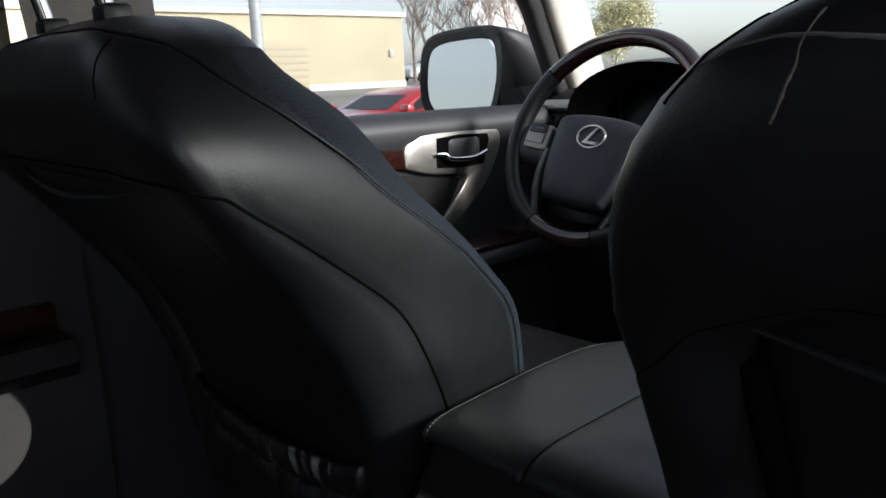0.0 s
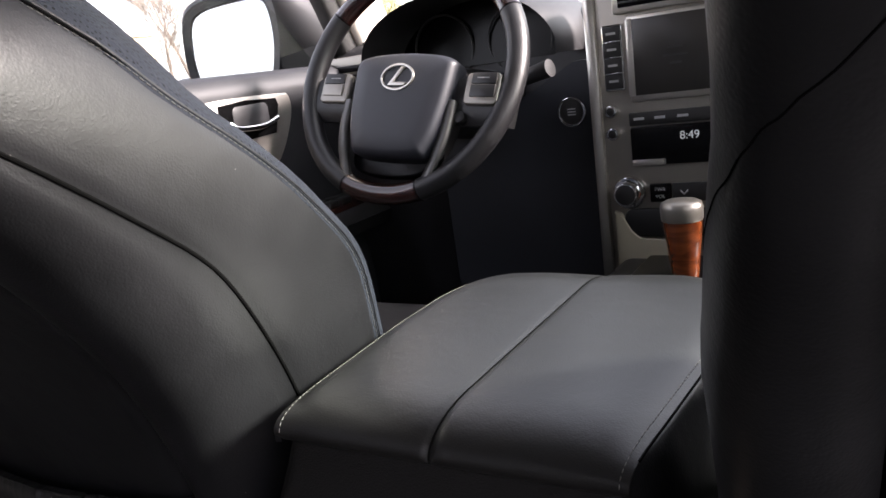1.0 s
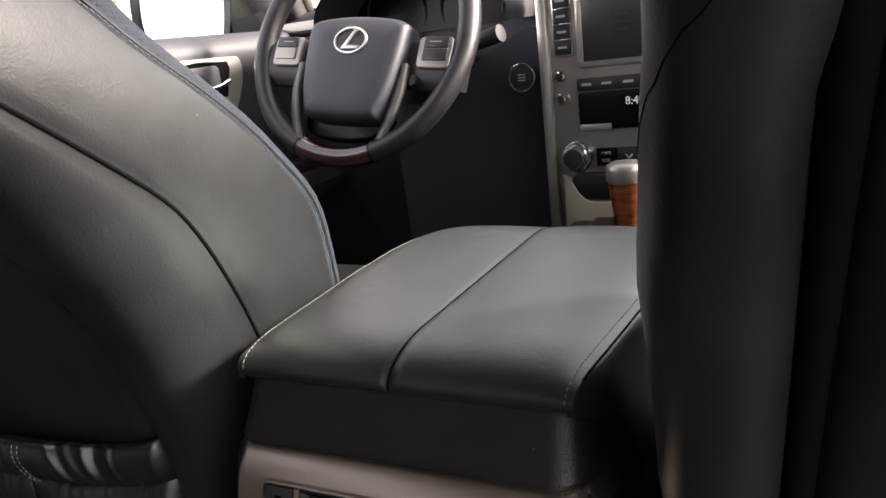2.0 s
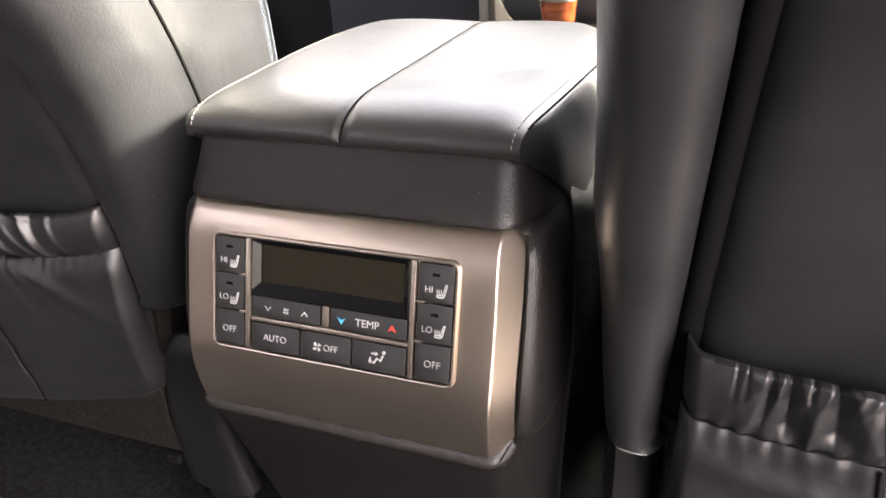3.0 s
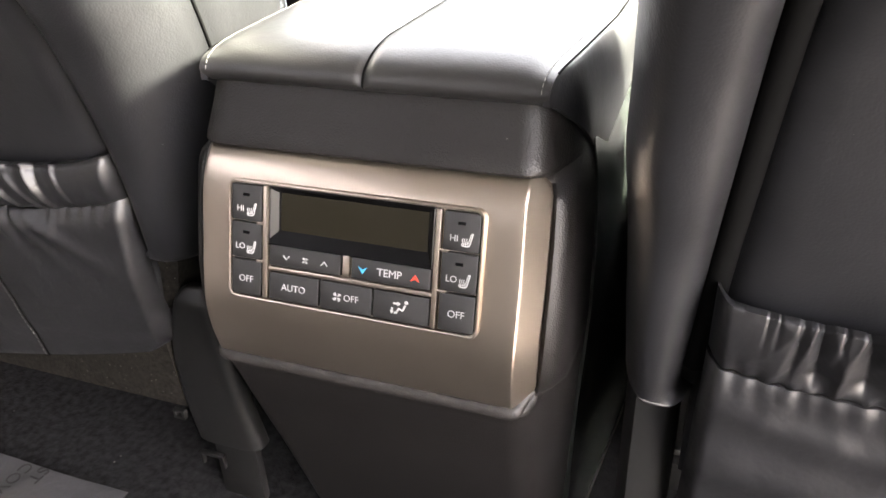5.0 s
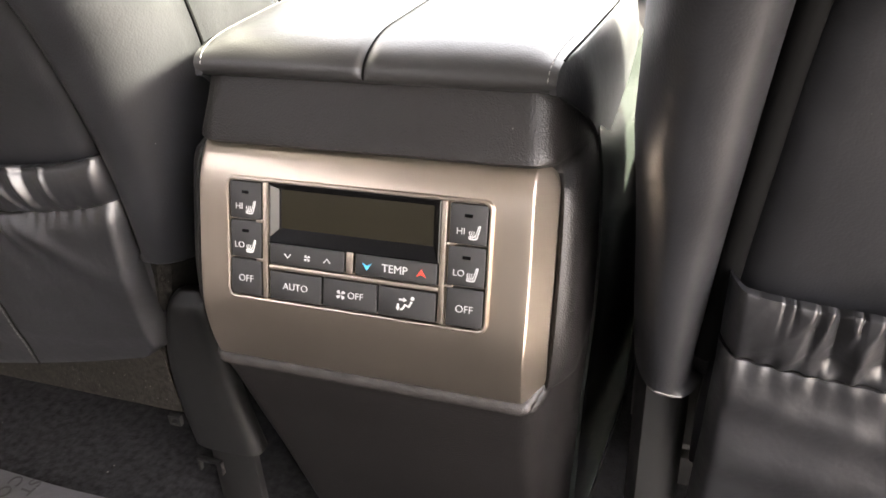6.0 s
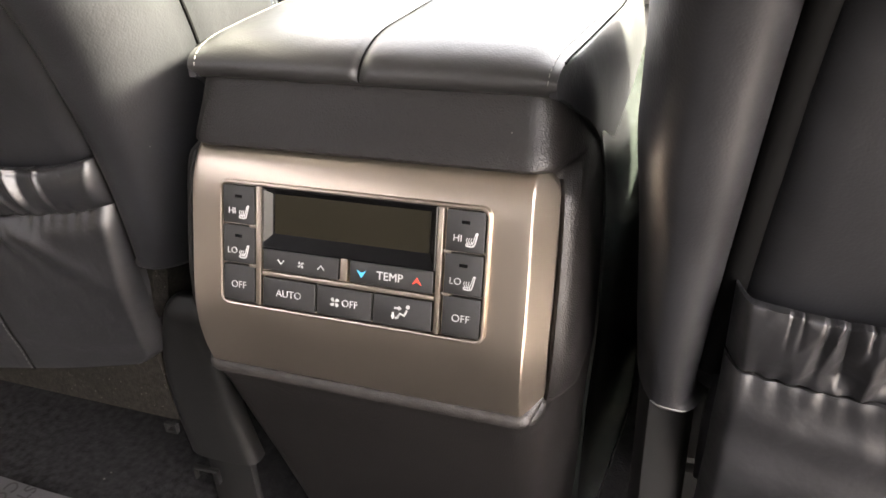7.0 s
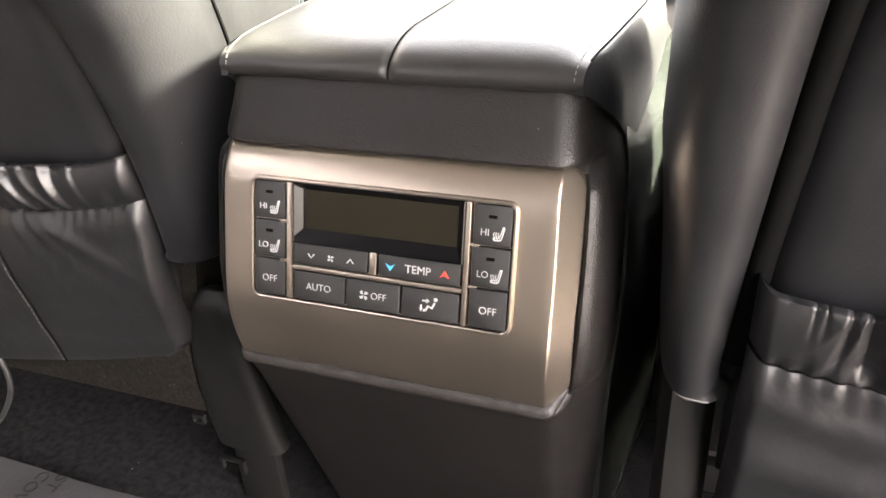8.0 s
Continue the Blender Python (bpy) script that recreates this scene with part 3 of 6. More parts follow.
def seat_icon(u, v, s=0.0055):
    """A small heated-seat sign of strokes."""
    x, y = -UW + 2 * UW * u, UH - 2 * UH * v
    put = lambda pts, r, n=5: tube([(x + a * s * 0.5, y + b * s * 0.6, 0) for a, b in pts], r, n)
    back = [put(smooth2([(0.80, 1.0), (0.45, -0.20), (0.25, -0.62), (-0.2, -0.72), (-0.85, -0.66)]), 0.00036, 6), put(smooth2([(0.55, 0.98), (0.15, -0.15), (-0.1, -0.38), (-0.9, -0.40)]), 0.00026), put([(0.80, 1.0), (0.55, 0.98)], 0.00026), put([(-0.85, -0.66), (-0.9, -0.40)], 0.00026)]
    for k in (-0.72, -0.38, -0.04):
        back.append(put([(k + 0.14 * math.sin(q * 6.2), -0.75 + q * 1.05) for q in np.linspace(0, 1, 7)], 0.00024))
    part("seat_sign", join(*back), PRINT, unit, m=CU @ Matrix.Translation((0, 0, 0.0046)))


def smooth2(pts):
    return [(p.x, p.y) for p in smooth_path([(a, b, 0) for a, b in pts], 5)]


for u0, u1, word_u, icon_u in ((0.004, 0.135, 0.045, 0.095), (0.862, 0.996, 0.905, 0.955)):
    for (v0, v1), word in (((0.01, 0.325), "HI"), ((0.34, 0.66), "LO"), ((0.675, 0.99), "OFF")):
        key("seat_heat_button", u0, u1, v0, v1, label="matt black seat heating button")
        if word == "OFF":
            write(word, (u0 + u1) / 2, 0.845, 0.0058)
        else:
            write(word, word_u - 0.002, (v0 + v1) / 2 + 0.055, 0.0052)
            seat_icon(icon_u - 0.002, (v0 + v1) / 2 + 0.065, 0.0072)
            x0, x1, y0, y1 = cell((u0 + u1) / 2 - 0.014, (u0 + u1) / 2 + 0.014, v0 + 0.075, v0 + 0.100)
            part("indicator", prism([(x0, y0), (x1, y0), (x1, y1), (x0, y1)], 0.0049), GLOSS_BLACK, unit, m=CU)
    for v in (0.333, 0.667):
        key("strip_tick", u1 - 0.022 if u0 < 0.5 else u0 - 0.010, u1 + 0.010 if u0 < 0.5 else u0 + 0.022, v - 0.012, v + 0.012, SATIN, 0.0049, 0.0003, "")
for u0, u1 in ((0.142, 0.163), (0.833, 0.854)):
    key("upright_strip", u0, u1, 0.0, 1.0, SATIN, 0.0052, 0.0008, "satin metal strip")
# sunk display
x0, x1, y0, y1 = cell(0.170, 0.826, 0.01, 0.495)
dx0, dx1, dy0, dy1 = x0 + 0.0060, x1 - 0.004, y0 + 0.0080, y1 - 0.0030
part("display_recess", loft([[(x0 - 0.001, y0 - 0.001, 0.0040), (x1 + 0.001, y0 - 0.001, 0.0040), (x1 + 0.001, y1 + 0.001, 0.0040), (x0 - 0.001, y1 + 0.001, 0.0040)], [(x0, y0, 0.0046), (x1, y0, 0.0046), (x1, y1, 0.0046), (x0, y1, 0.0046)], [(dx0, dy0, 0.0014), (dx1, dy0, 0.0014), (dx1, dy1, 0.0014), (dx0, dy1, 0.0014)]], True, False), GLOSS_BLACK, unit, "gloss black display surround", m=CU)
# overlay on the left wall, its reflection put into a paler colour
part("display_facet", loft([[(x0 + 0.0006, y1 - 0.0006, 0.0047), (x0 + 0.0006, y0 + 0.0030, 0.0047)], [(dx0 - 0.0008, dy1, 0.0018), (dx0 - 0.0008, dy0, 0.0018)]], False, False), FACET_SHEEN, unit, "inner display wall painted pale for its reflection", m=CU)
part("display", prism([(dx0, dy0), (dx1, dy0), (dx1, dy1), (dx0, dy1)], 0.0015), LCD, unit, "unlit olive-black display", m=CU)
key("fan_rocker", 0.170, 0.472, 0.505, 0.685, label="matt black fan rocker")
key("rocker_divider", 0.480, 0.508, 0.500, 0.69, SATIN, 0.0048)
key("temperature_rocker", 0.516, 0.826, 0.505, 0.685, label="matt black temperature rocker")
key("cross_strip", 0.165, 0.832, 0.695, 0.735, SATIN, 0.0046)
for u0, u1 in ((0.170, 0.383), (0.390, 0.602), (0.609, 0.826)):
    key("climate_button", u0, u1, 0.745, 0.99, label="matt black climate button")
write("AUTO", 0.277, 0.868, 0.0058)
write("OFF", 0.520, 0.868, 0.0056)
write("TEMP", 0.668, 0.598, 0.0064, thin=0.0)


def chevron(u, v, s, up, mat, thick=0.0004):
    x, y = -UW + 2 * UW * u, UH - 2 * UH * v
    d = 1 if up else -1
    part("arrow", tube([(x - s, y - d * s * 0.6, 0), (x, y + d * s * 0.6, 0), (x + s, y - d * s * 0.6, 0)], thick, 6), mat, unit, m=CU @ Matrix.Translation((0, 0, 0.0047)))


def solid_arrow(u, v, s, up, mat):
    x, y = -UW + 2 * UW * u, UH - 2 * UH * v
    d = 1 if up else -1
    part("arrow", prism([(x - s, y - d * s * 0.7), (x, y - d * s * 0.15), (x + s, y - d * s * 0.7), (x, y + d * s * 0.8)][::d], 0.0003), mat, unit, m=CU @ Matrix.Translation((0, 0, 0.0046)))


chevron(0.245, 0.6, 0.0020, False, PRINT)
chevron(0.405, 0.6, 0.0020, True, PRINT)
solid_arrow(0.562, 0.6, 0.0028, False, PRINT_BLUE)
solid_arrow(0.768, 0.6, 0.0028, True, PRINT_RED)


def fan_sign(u, v, s):
    x, y = -UW + 2 * UW * u, UH - 2 * UH * v
    blades = []
    for k in range(4):
        a = k * math.pi / 2 + 0.5
        blades.append(prism([(x + 0.15 * s * math.cos(a), y + 0.15 * s * math.sin(a)), (x + s * math.cos(a - 0.15), y + s * math.sin(a - 0.15)), (x + s * math.cos(a + 0.35), y + s * math.sin(a + 0.35)), (x + 0.7 * s * math.cos(a + 0.75), y + 0.7 * s * math.sin(a + 0.75))], 0.0003))
    part("fan_sign", join(*blades), PRINT, unit, m=CU @ Matrix.Translation((0, 0, 0.0046)))


fan_sign(0.325, 0.6, 0.0021)
fan_sign(0.462, 0.868, 0.0030)


def airflow_sign(u, v, s):
    """Air direction: a seat outline and two arrows."""
    x, y = -UW + 2 * UW * u, UH - 2 * UH * v
    put = lambda pts: [(x + a * s, y + b * s, 0) for a, b in pts]
    bits = [tube(put([(0.85, 0.35), (0.5, -0.35), (0.0, -0.15), (-0.35, -0.75), (-0.6, -0.75)]), 0.0007, 6),
            tube(put([(-0.75, 0.45), (-0.15, 0.45)]), 0.0006, 6), tube(put([(-0.9, -0.1), (-0.9, -0.7)]), 0.0006, 6),
            prism([p[:2] for p in put([(-0.2, 0.15), (0.2, 0.45), (-0.2, 0.75)])], 0.0004), prism([p[:2] for p in put([(-1.15, -0.5), (-0.65, -0.5), (-0.9, -0.95)])][::-1], 0.0004)]
    head = cyl(0.24 * s, 0.24 * s, 0.0004, 12)
    head.transform(Matrix.Translation((x + 0.95 * s, y + 0.75 * s, 0)))
    part("airflow_sign", join(*bits, head), PRINT, unit, m=CU @ Matrix.Translation((0, 0, 0.0046)))


airflow_sign(0.712, 0.865, 0.0046)


# rolled plastic ledge under the face panel
ledge = [(x, PANEL_Y(0.268) + 0.0035 + 0.012 * max(0.0, abs(x) - 0.0985) / 0.009, 0.2635 + 0.010 * max(0.0, abs(x) - 0.0985) / 0.009) for x in [0.1075, 0.104, 0.1005] + list(np.linspace(0.097, -0.097, 14)) + [-0.1005, -0.104, -0.1075]]
part("panel_ledge", tube(smooth_path(ledge, 3), [0.0050 * min(1.0, 0.35 + min(i, 57 - i) * 0.09) for i in range(58)], 12), DUSTY_PLASTIC, console, "grained plastic ledge under the panel", 60)


# armrest lid
def lid_half(y):
    """Half width: a little wider ahead, rounded at the front corners."""
    return 0.1045 + 0.0125 * min(1.0, max(0.0, y / 0.16)) ** 0.8 - 0.05 * max(0.0, (y - 0.20) / 0.115) ** 2.5


def lid_top(x, y):
    """Height of the padded lid."""
    e = min(1.0, max(0.0, 1 - (y - 0.0125) / 0.046))
    z = 0.4420 + 0.0170 * math.sqrt(max(0.0, 1 - e ** 2.2))
    ex = max(0.0, (abs(x) - lid_half(y) + 0.026) / 0.026)
    fy = max(0.0, (y - 0.25) / 0.065)
    z -= 0.0075 * min(1.0, ex) ** 2.4 * (1 - e ** 2) + 0.016 * min(1.1, fy) ** 2
    z += 0.0016 * math.sin(min(1, abs(x) / 0.10) * math.pi) * (1 - e)
    return z - (0.0009 + 0.0016 * e) * math.exp(-(x / (0.0026 + 0.0016 * e)) ** 2)


def armrest_lid():
    rows = []
    ys = [0.0125 + 0.046 * (1 - math.cos(t)) for t in np.linspace(0, math.pi / 2, 16)] + list(np.linspace(0.068, 0.315, 24))
    for y in ys:
        h = lid_half(y)
        xs = [q * h for q in np.linspace(-1, -0.08, 18)] + [-0.0055, -0.004, -0.0028, -0.0014, 0, 0.0014, 0.0028, 0.004, 0.0055] + [q * h for q in np.linspace(0.08, 1, 18)]
        pinch = 0.0016 * max(0, 1 - (y - 0.0125) / 0.03)
        rows.append([(x, y + pinch * math.exp(-(x / 0.003) ** 2), lid_top(x, y)) for x in xs])
    # the padding rolls under at the rear
    for y, z in ((0.0135, 0.4394), (0.0160, 0.4370), (0.0195, 0.4352), (0.026, 0.4344)):
        rows.insert(0, [(x, y, z) for x, _, _ in rows[0]])
    return slab(rows, (0, 0.004, -0.0012))


lid = part("lid", armrest_lid(), LID_LEATHER, console, "padded black leather armrest lid", 60)


FLANK_LOW = curve_at([(0.0128, 0.4365), (0.022, 0.4330), (0.035, 0.4240), (0.05, 0.4125), (0.07, 0.3955), (0.085, 0.3845), (0.10, 0.3830), (0.13, 0.3920), (0.17, 0.4030), (0.24, 0.4140), (0.31, 0.4200)])


def skirt(s):
    """The leather flank that rolls over the lid's stitched edge and falls beside the console."""
    rows = []
    for k in np.linspace(0, 1, 15):
        row = []
        for y in [0.0128 + 0.29 * q ** 1.6 for q in np.linspace(0, 1, 44)]:
            h = lid_half(y)
            top = lid_top(h, y) - 0.0002
            z = top + (min(top - 0.001, FLANK_LOW(y)) - top) * k ** 1.25
            cover = min(1.0, max(0.0, (y - 0.0128) / 0.045))
            out = h - 0.0006 + (0.0030 + 0.0075 * cover) * math.sin(min(1.0, k * 1.15) * math.pi / 2) ** 0.8 * min(1.0, 0.25 + cover)
            row.append((s * out, y, z))
        rows.append(row)
    return slab(rows, (-s * 0.004, 0.001, 0))


for s in (-1, 1):
    part("lid_flank", skirt(s), LEATHER, lid, "black leather flank of the lid", 60)
    edge = [(s * (lid_half(y) - 0.0045), y, lid_top(lid_half(y) - 0.0045, y) + 0.0003) for y in [0.0125 + 0.046 * (1 - math.cos(t)) for t in np.linspace(0.05, math.pi / 2, 20)] + list(np.linspace(0.062, 0.30, 50))]
    part("stitching", stitches(edge, 0.0025, 0.0013, 0.00024), THREAD, lid, "row of light grey stitches")
    part("edge_seam", tube([(s * lid_half(y), y, lid_top(lid_half(y), y)) for y in np.linspace(0.026, 0.30, 50)], 0.0007, 6), SEAM_AND_SHADE, lid, "dark edge seam")
part("middle_seam", tube([(0, 0.0185, 0.4362), (0, 0.0152, 0.4385)] + [(0, y + 0.0016 * max(0, 1 - (y - 0.0125) / 0.03) - 0.0004, lid_top(0, y) + 0.0001) for y in [0.0125 + 0.046 * (1 - math.cos(t)) for t in np.linspace(0.0, math.pi / 2, 16)] + list(np.linspace(0.066, 0.31, 30))], 0.0006, 8), SEAM_AND_SHADE, lid, "dark sewn middle seam")
# solid dark box in place of the shadow line below the lid
part("lid_gap_shade", rbox(-0.101, 0.101, 0.022, 0.29, 0.415, 0.4365, 0.003), RUBBER, console, "dark box standing in for the shade under the lid")

for s in (1,):
    rows = [[(s * (BODY_W(z) + 0.0015 + flare(z, y)), y, z) for y in np.linspace(0.070, 0.298, 16)] for z in np.linspace(0.02, 0.40, 16)]
    part("side_panel", slab(rows, (-s * 0.004, 0, 0)), CONSOLE_SIDE, console, "smooth glossy side panel", 50)

# unseen tinted pane over the rear bulkhead, added to govern light from the tail
pane = part("unseen_rear_pane", rbox(-0.70, 0.70, -1.312, -1.306, 0.70, 1.10, 0.001), PRIVACY)
tagged(pane, "unseen dark tinted pane, added to dim light from the tail", "window", kind="structure")

# ---- front seats ----
SEAT_REAR = curve_at([(0.12, 0.040), (0.17, 0.037), (0.30, 0.026), (0.37, 0.016), (0.45, -0.008), (0.50, -0.032), (0.55, -0.066), (0.60, -0.105), (0.65, -0.145), (0.70, -0.170), (0.74, -0.172), (0.77, -0.150), (0.787, -0.11)])
SEAT_SEAM = curve_at([(0.12, 0.13), (0.25, 0.115), (0.36, 0.095), (0.44, 0.070), (0.485, 0.050), (0.542, 0.016), (0.568, -0.014), (0.595, -0.048), (0.622, -0.083), (0.65, -0.120), (0.70, -0.148), (0.787, -0.09)])
SEAT_EDGE = curve_at([(0.12, 0.17), (0.30, 0.172), (0.40, 0.170), (0.45, 0.162), (0.50, 0.150), (0.525, 0.136), (0.55, 0.113), (0.58, 0.083), (0.61, 0.046), (0.64, 0.005), (0.67, -0.026), (0.70, -0.052), (0.74, -0.085), (0.787, -0.075)])
SEAT_HALF = curve_at([(0.12, 0.215), (0.25, 0.235), (0.40, 0.243), (0.55, 0.257), (0.66, 0.258), (0.70, 0.246), (0.73, 0.226), (0.75, 0.204), (0.765, 0.176), (0.777, 0.135), (0.784, 0.09), (0.787, 0.05)])


def seat_ring(z, k=0.0, groove=0.186):
    """One level of the backrest: the half outline from the middle of the back to the middle of the front, then mirrored."""
    h, yr, ys, ye = seat_half(z, k), seat_rear(z, k), seat_seam(z, k), seat_edge(z, k)
    half = []
    full = 0.046 * math.exp(-((z - 0.685) / 0.07) ** 2)
    blend = min(1, max(0, (z - 0.64) / 0.06))
    g = groove_at(z, groove, k) * (1 - 0.55 * blend) * min(1.0, h / 0.22)
    sink = seat_sink(z)
    for u in np.linspace(0, 1, 8):
        half.append((u * g, yr + 0.9 * sink))
    # the bolster is a padded roll that rises out of the sunk seam
    a0 = g + 0.003
    crest = a0 + (0.40 if k else 0.34) * (h - a0)
    for t in np.linspace(0, 0.86, 6):
        a = t * math.pi / 2
        half.append((a0 + (crest - a0) * (1 - math.cos(a)), yr + sink * (1 - math.sin(a))))
    for t in np.linspace(0, 1, 9):
        a = t * math.pi / 2
        pinch = (0.0050 if k else 0.0022) * max(0.0, (t - 0.88) / 0.12) * min(1.0, max(0.0, (0.66 - z) / 0.03))
        half.append((crest + (h - crest) * math.sin(a) - pinch, yr + (ys - yr) * (1 - math.cos(a)) - 0.004 * math.sin(2 * a)))
    for t in np.linspace(0.06, 1, 8):
        half.append((h + 0.003 * math.sin(t * 3.14), ys + (ye - ys) * t))
    for t in np.linspace(0.12, 1, 6):
        a = t * math.pi / 2
        half.append((h - (0.085 * (1 - math.cos(a)) + 0.55 * full * math.sin(a)) * h / 0.25, ye + (0.042 + full) * math.sin(a)))
    for u in (0.55, 0.35, 0.15):
        half.append((u * h, ye + 0.030))
    return [(x, y, z) for x, y in half] + [(-x, y, z) for x, y in half[:0:-1]]


def seat_sink(z):
    """Depth of the seam between the back panel and the bolsters."""
    return 0.030 * min(1, max(0, (0.668 - z) / 0.03))


def groove_at(z, groove, k):
    """Half width of the back panel; on the upright seat it narrows upwards."""
    return groove - (0.085 * (max(z, 0.25) - 0.286) if k else 0.0)


def upright(z, k):
    """How far a less reclined backrest lies ahead of the reclined one."""
    return k * max(0.0, z - 0.42) ** 1.15


def seat_half(z, k):
    return SEAT_HALF(z) - (0.030 * min(1, max(0, (z - 0.42) / 0.2)) + 0.19 * max(0.0, min(z, 0.745) - 0.535) - 0.006 * math.exp(-((z - 0.72) / 0.03) ** 2) if k else 0)


def seat_rear(z, k):
    return SEAT_REAR(z) + upright(z, k)


def seat_seam(z, k):
    return max(SEAT_SEAM(z), SEAT_REAR(z) + 0.012) + upright(z, k)


def seat_edge(z, k):
    return max(SEAT_EDGE(z), SEAT_SEAM(z) + 0.010, SEAT_REAR(z) + 0.022) + upright(z, k)


LEVELS = [0.272, 0.275, 0.282] + list(np.linspace(0.294, 0.50, 15)) + list(np.linspace(0.515, 0.70, 14)) + [0.712, 0.724, 0.735, 0.745, 0.754, 0.762, 0.769, 0.775, 0.780, 0.784, 0.7865]


def front_seat(xc, dy, label, k=0.0, groove=0.186, posts=True):
    seat = thing("front_seat", label, "car seat", (xc, dy + 0.25, 0.10), "front seats")
    T = Matrix.Translation((xc, dy, 0))
    base = 0.272 if k else 0.287
    levels = [base + d for d in (0.0, 0.0008, 0.0025, 0.006)] + [z for z in LEVELS[4:]]
    rings = [seat_ring(z, k, groove) for z in levels]
    if k:
        # the upright seat stands a little taller and rounds off flatter at its top
        rings = [[(x, y, z + 0.015 * max(0.0, (z - 0.62) / 0.165) ** 1.5 - 0.030 * max(0.0, (z - 0.72) / 0.0665) ** 1.2) for x, y, z in r] for r in rings]
    for i, q in ((0, 0.964), (1, 0.980), (2, 0.991), (3, 0.998)):
        rings[i] = [(x * q, 0.07 + (y - 0.07) * (2 * q - 1), z) for x, y, z in rings[i]]
    skin = loft(rings)
    bmesh.ops.recalc_face_normals(skin, faces=skin.faces)
    surface = BVHTree.FromBMesh(skin)

    def on_seat(pts, lift=0.0006):
        """Points moved onto the upholstery."""
        out = [Vector(p) for p in pts]
        for _ in range(3):
            out = [surface.find_nearest(p)[0] for p in out]
            out = [out[0]] + [(a + b * 2 + c) / 4 for a, b, c in zip(out, out[1:], out[2:])] + [out[-1]]
        hits = [surface.find_nearest(p) for p in out]
        return [h[0] + h[1] * lift for h in hits]
    part("backrest", skin, LEATHER, seat, "black leather backrest", 62, T)
    n = len(rings[0])
    rows = []
    for z, r in list(zip(levels, rings))[6:-6]:
        ye, h = seat_edge(z, k), seat_half(z, k)
        y0 = min(ye - 0.0005, ye - 0.030 * min(1, max(0, (z - 0.66) / 0.07)) + 0.004)
        side = [(h, y, r[0][2]) for y in np.linspace(y0, ye, 4)] + [r[i] for i in range(31, 40)]
        side = [Vector((x * 1.001, y + 0.0012, q)) for x, y, q in side]
        rows.append(side + [Vector((-p.x, p.y, p.z)) for p in side[::-1]])
    part("seat_facing", slab(rows, (0, -0.004, 0)), PERFORATED, seat, "blue-grey perforated leather facing", 60, T)
    lower = []
    for z, hw in ((0.118, 0.160), (0.15, 0.165), (0.20, 0.170), (0.25, 0.180), (0.30, 0.190)):
        lower.append([(x, y, z) for x, y in ((-hw, 0.060), (-hw + 0.008, 0.053), (hw - 0.008, 0.053), (hw, 0.060), (hw, 0.30), (-hw, 0.30))])
    part("lower_shell", loft(lower), VALANCE, seat, "grey-green carpeted lower shell", 40, T)
    rows = []
    for z in list(np.linspace(0.20, 0.655, 30)):
        edge = groove_at(z, groove, k) - (0.006 if k else 0.0015)
        row = []
        for u in np.linspace(-1, 1, 31):
            lip = 0.010 * (max(0, abs(u) - (0.90 if k else 0.94)) / (0.10 if k else 0.06)) ** 2
            row.append((u * edge, seat_rear(z, k) + (0.013 if k else 0.010) + 0.003 * u * u + lip + 0.0012 * noise.noise((u * 5, z * 14, xc)), z))
        rows.append(row)
    part("back_panel", slab(rows, (0, 0.006, 0)), LEATHER, seat, "black leather back panel", 60, T)
    inner = -1 if xc > 0 else 1
    # piped seam up the back of both bolsters, one with the seam across the top of the back panel
    zt = 0.665
    for s in (1, -1):
        pts = [(s * seat_half(z, k), seat_seam(z, k), z) for z in np.linspace(0.30, 0.648, 40)]
        ht = seat_half(zt, k)
        bend = smooth_path([pts[-1], (s * ht * 0.97, seat_rear(0.66, k) + 0.018, 0.659), (s * ht * 0.91, seat_rear(0.663, k) + 0.004, 0.663), (s * ht * 0.80, seat_rear(zt, k), zt), (s * ht * 0.4, seat_rear(zt, k), zt), (0, seat_rear(zt, k), zt)], 8)
        if k:
            pts = [(s * seat_half(z, k), seat_seam(z, k), z) for z in np.linspace(0.30, 0.545, 30)]
            bend = smooth_path([pts[-1], (s * 0.224, 0.0, 0.559), (s * 0.214, -0.055, 0.592), (s * 0.203, -0.080, 0.610), (s * 0.195, -0.092, 0.623), (s * 0.185, -0.10, 0.634), (s * 0.160, -0.12, 0.643), (s * 0.10, -0.13, 0.650), (0, -0.13, 0.653)], 8)
        part("piping", tube(on_seat(pts + bend[1:], -0.0001 if k else 0.0), 0.00025 if k else 0.0013, 8), SEAM_AND_SHADE, seat, "dark piped seam", m=T)
        up = upright(0.70, k)
        st = [(s * seat_half(z, k), seat_edge(z, k) - 0.030 * min(1, max(0, (z - 0.66) / 0.07)), z) for z in np.linspace(0.33, 0.735, 90)]
        top = smooth_path([st[-1], (s * 0.200, up - 0.125, 0.751), (s * 0.178, up - 0.137, 0.758), (s * 0.150, up - 0.146, 0.764), (s * 0.094, up - 0.149, 0.772), (0, up - 0.145, 0.780)], 10)
        line = on_seat(st + top[1:])
        part("stitching", stitches(line, 0.0030, 0.0013, 0.00030), DULL_THREAD, seat, "row of light stitches", m=T)
        welt = on_seat([p + Vector((0, 0.0045, 0.001)) for p in line], 0.0002)
        part("edge_welt", tube(welt, 0.0010, 6), LEATHER, seat, m=T)
        part("edge_seam", tube(on_seat([p + Vector((0, 0.0022, 0.0005)) for p in line], 0.0), 0.0008, 6), SEAM_AND_SHADE, seat, m=T)
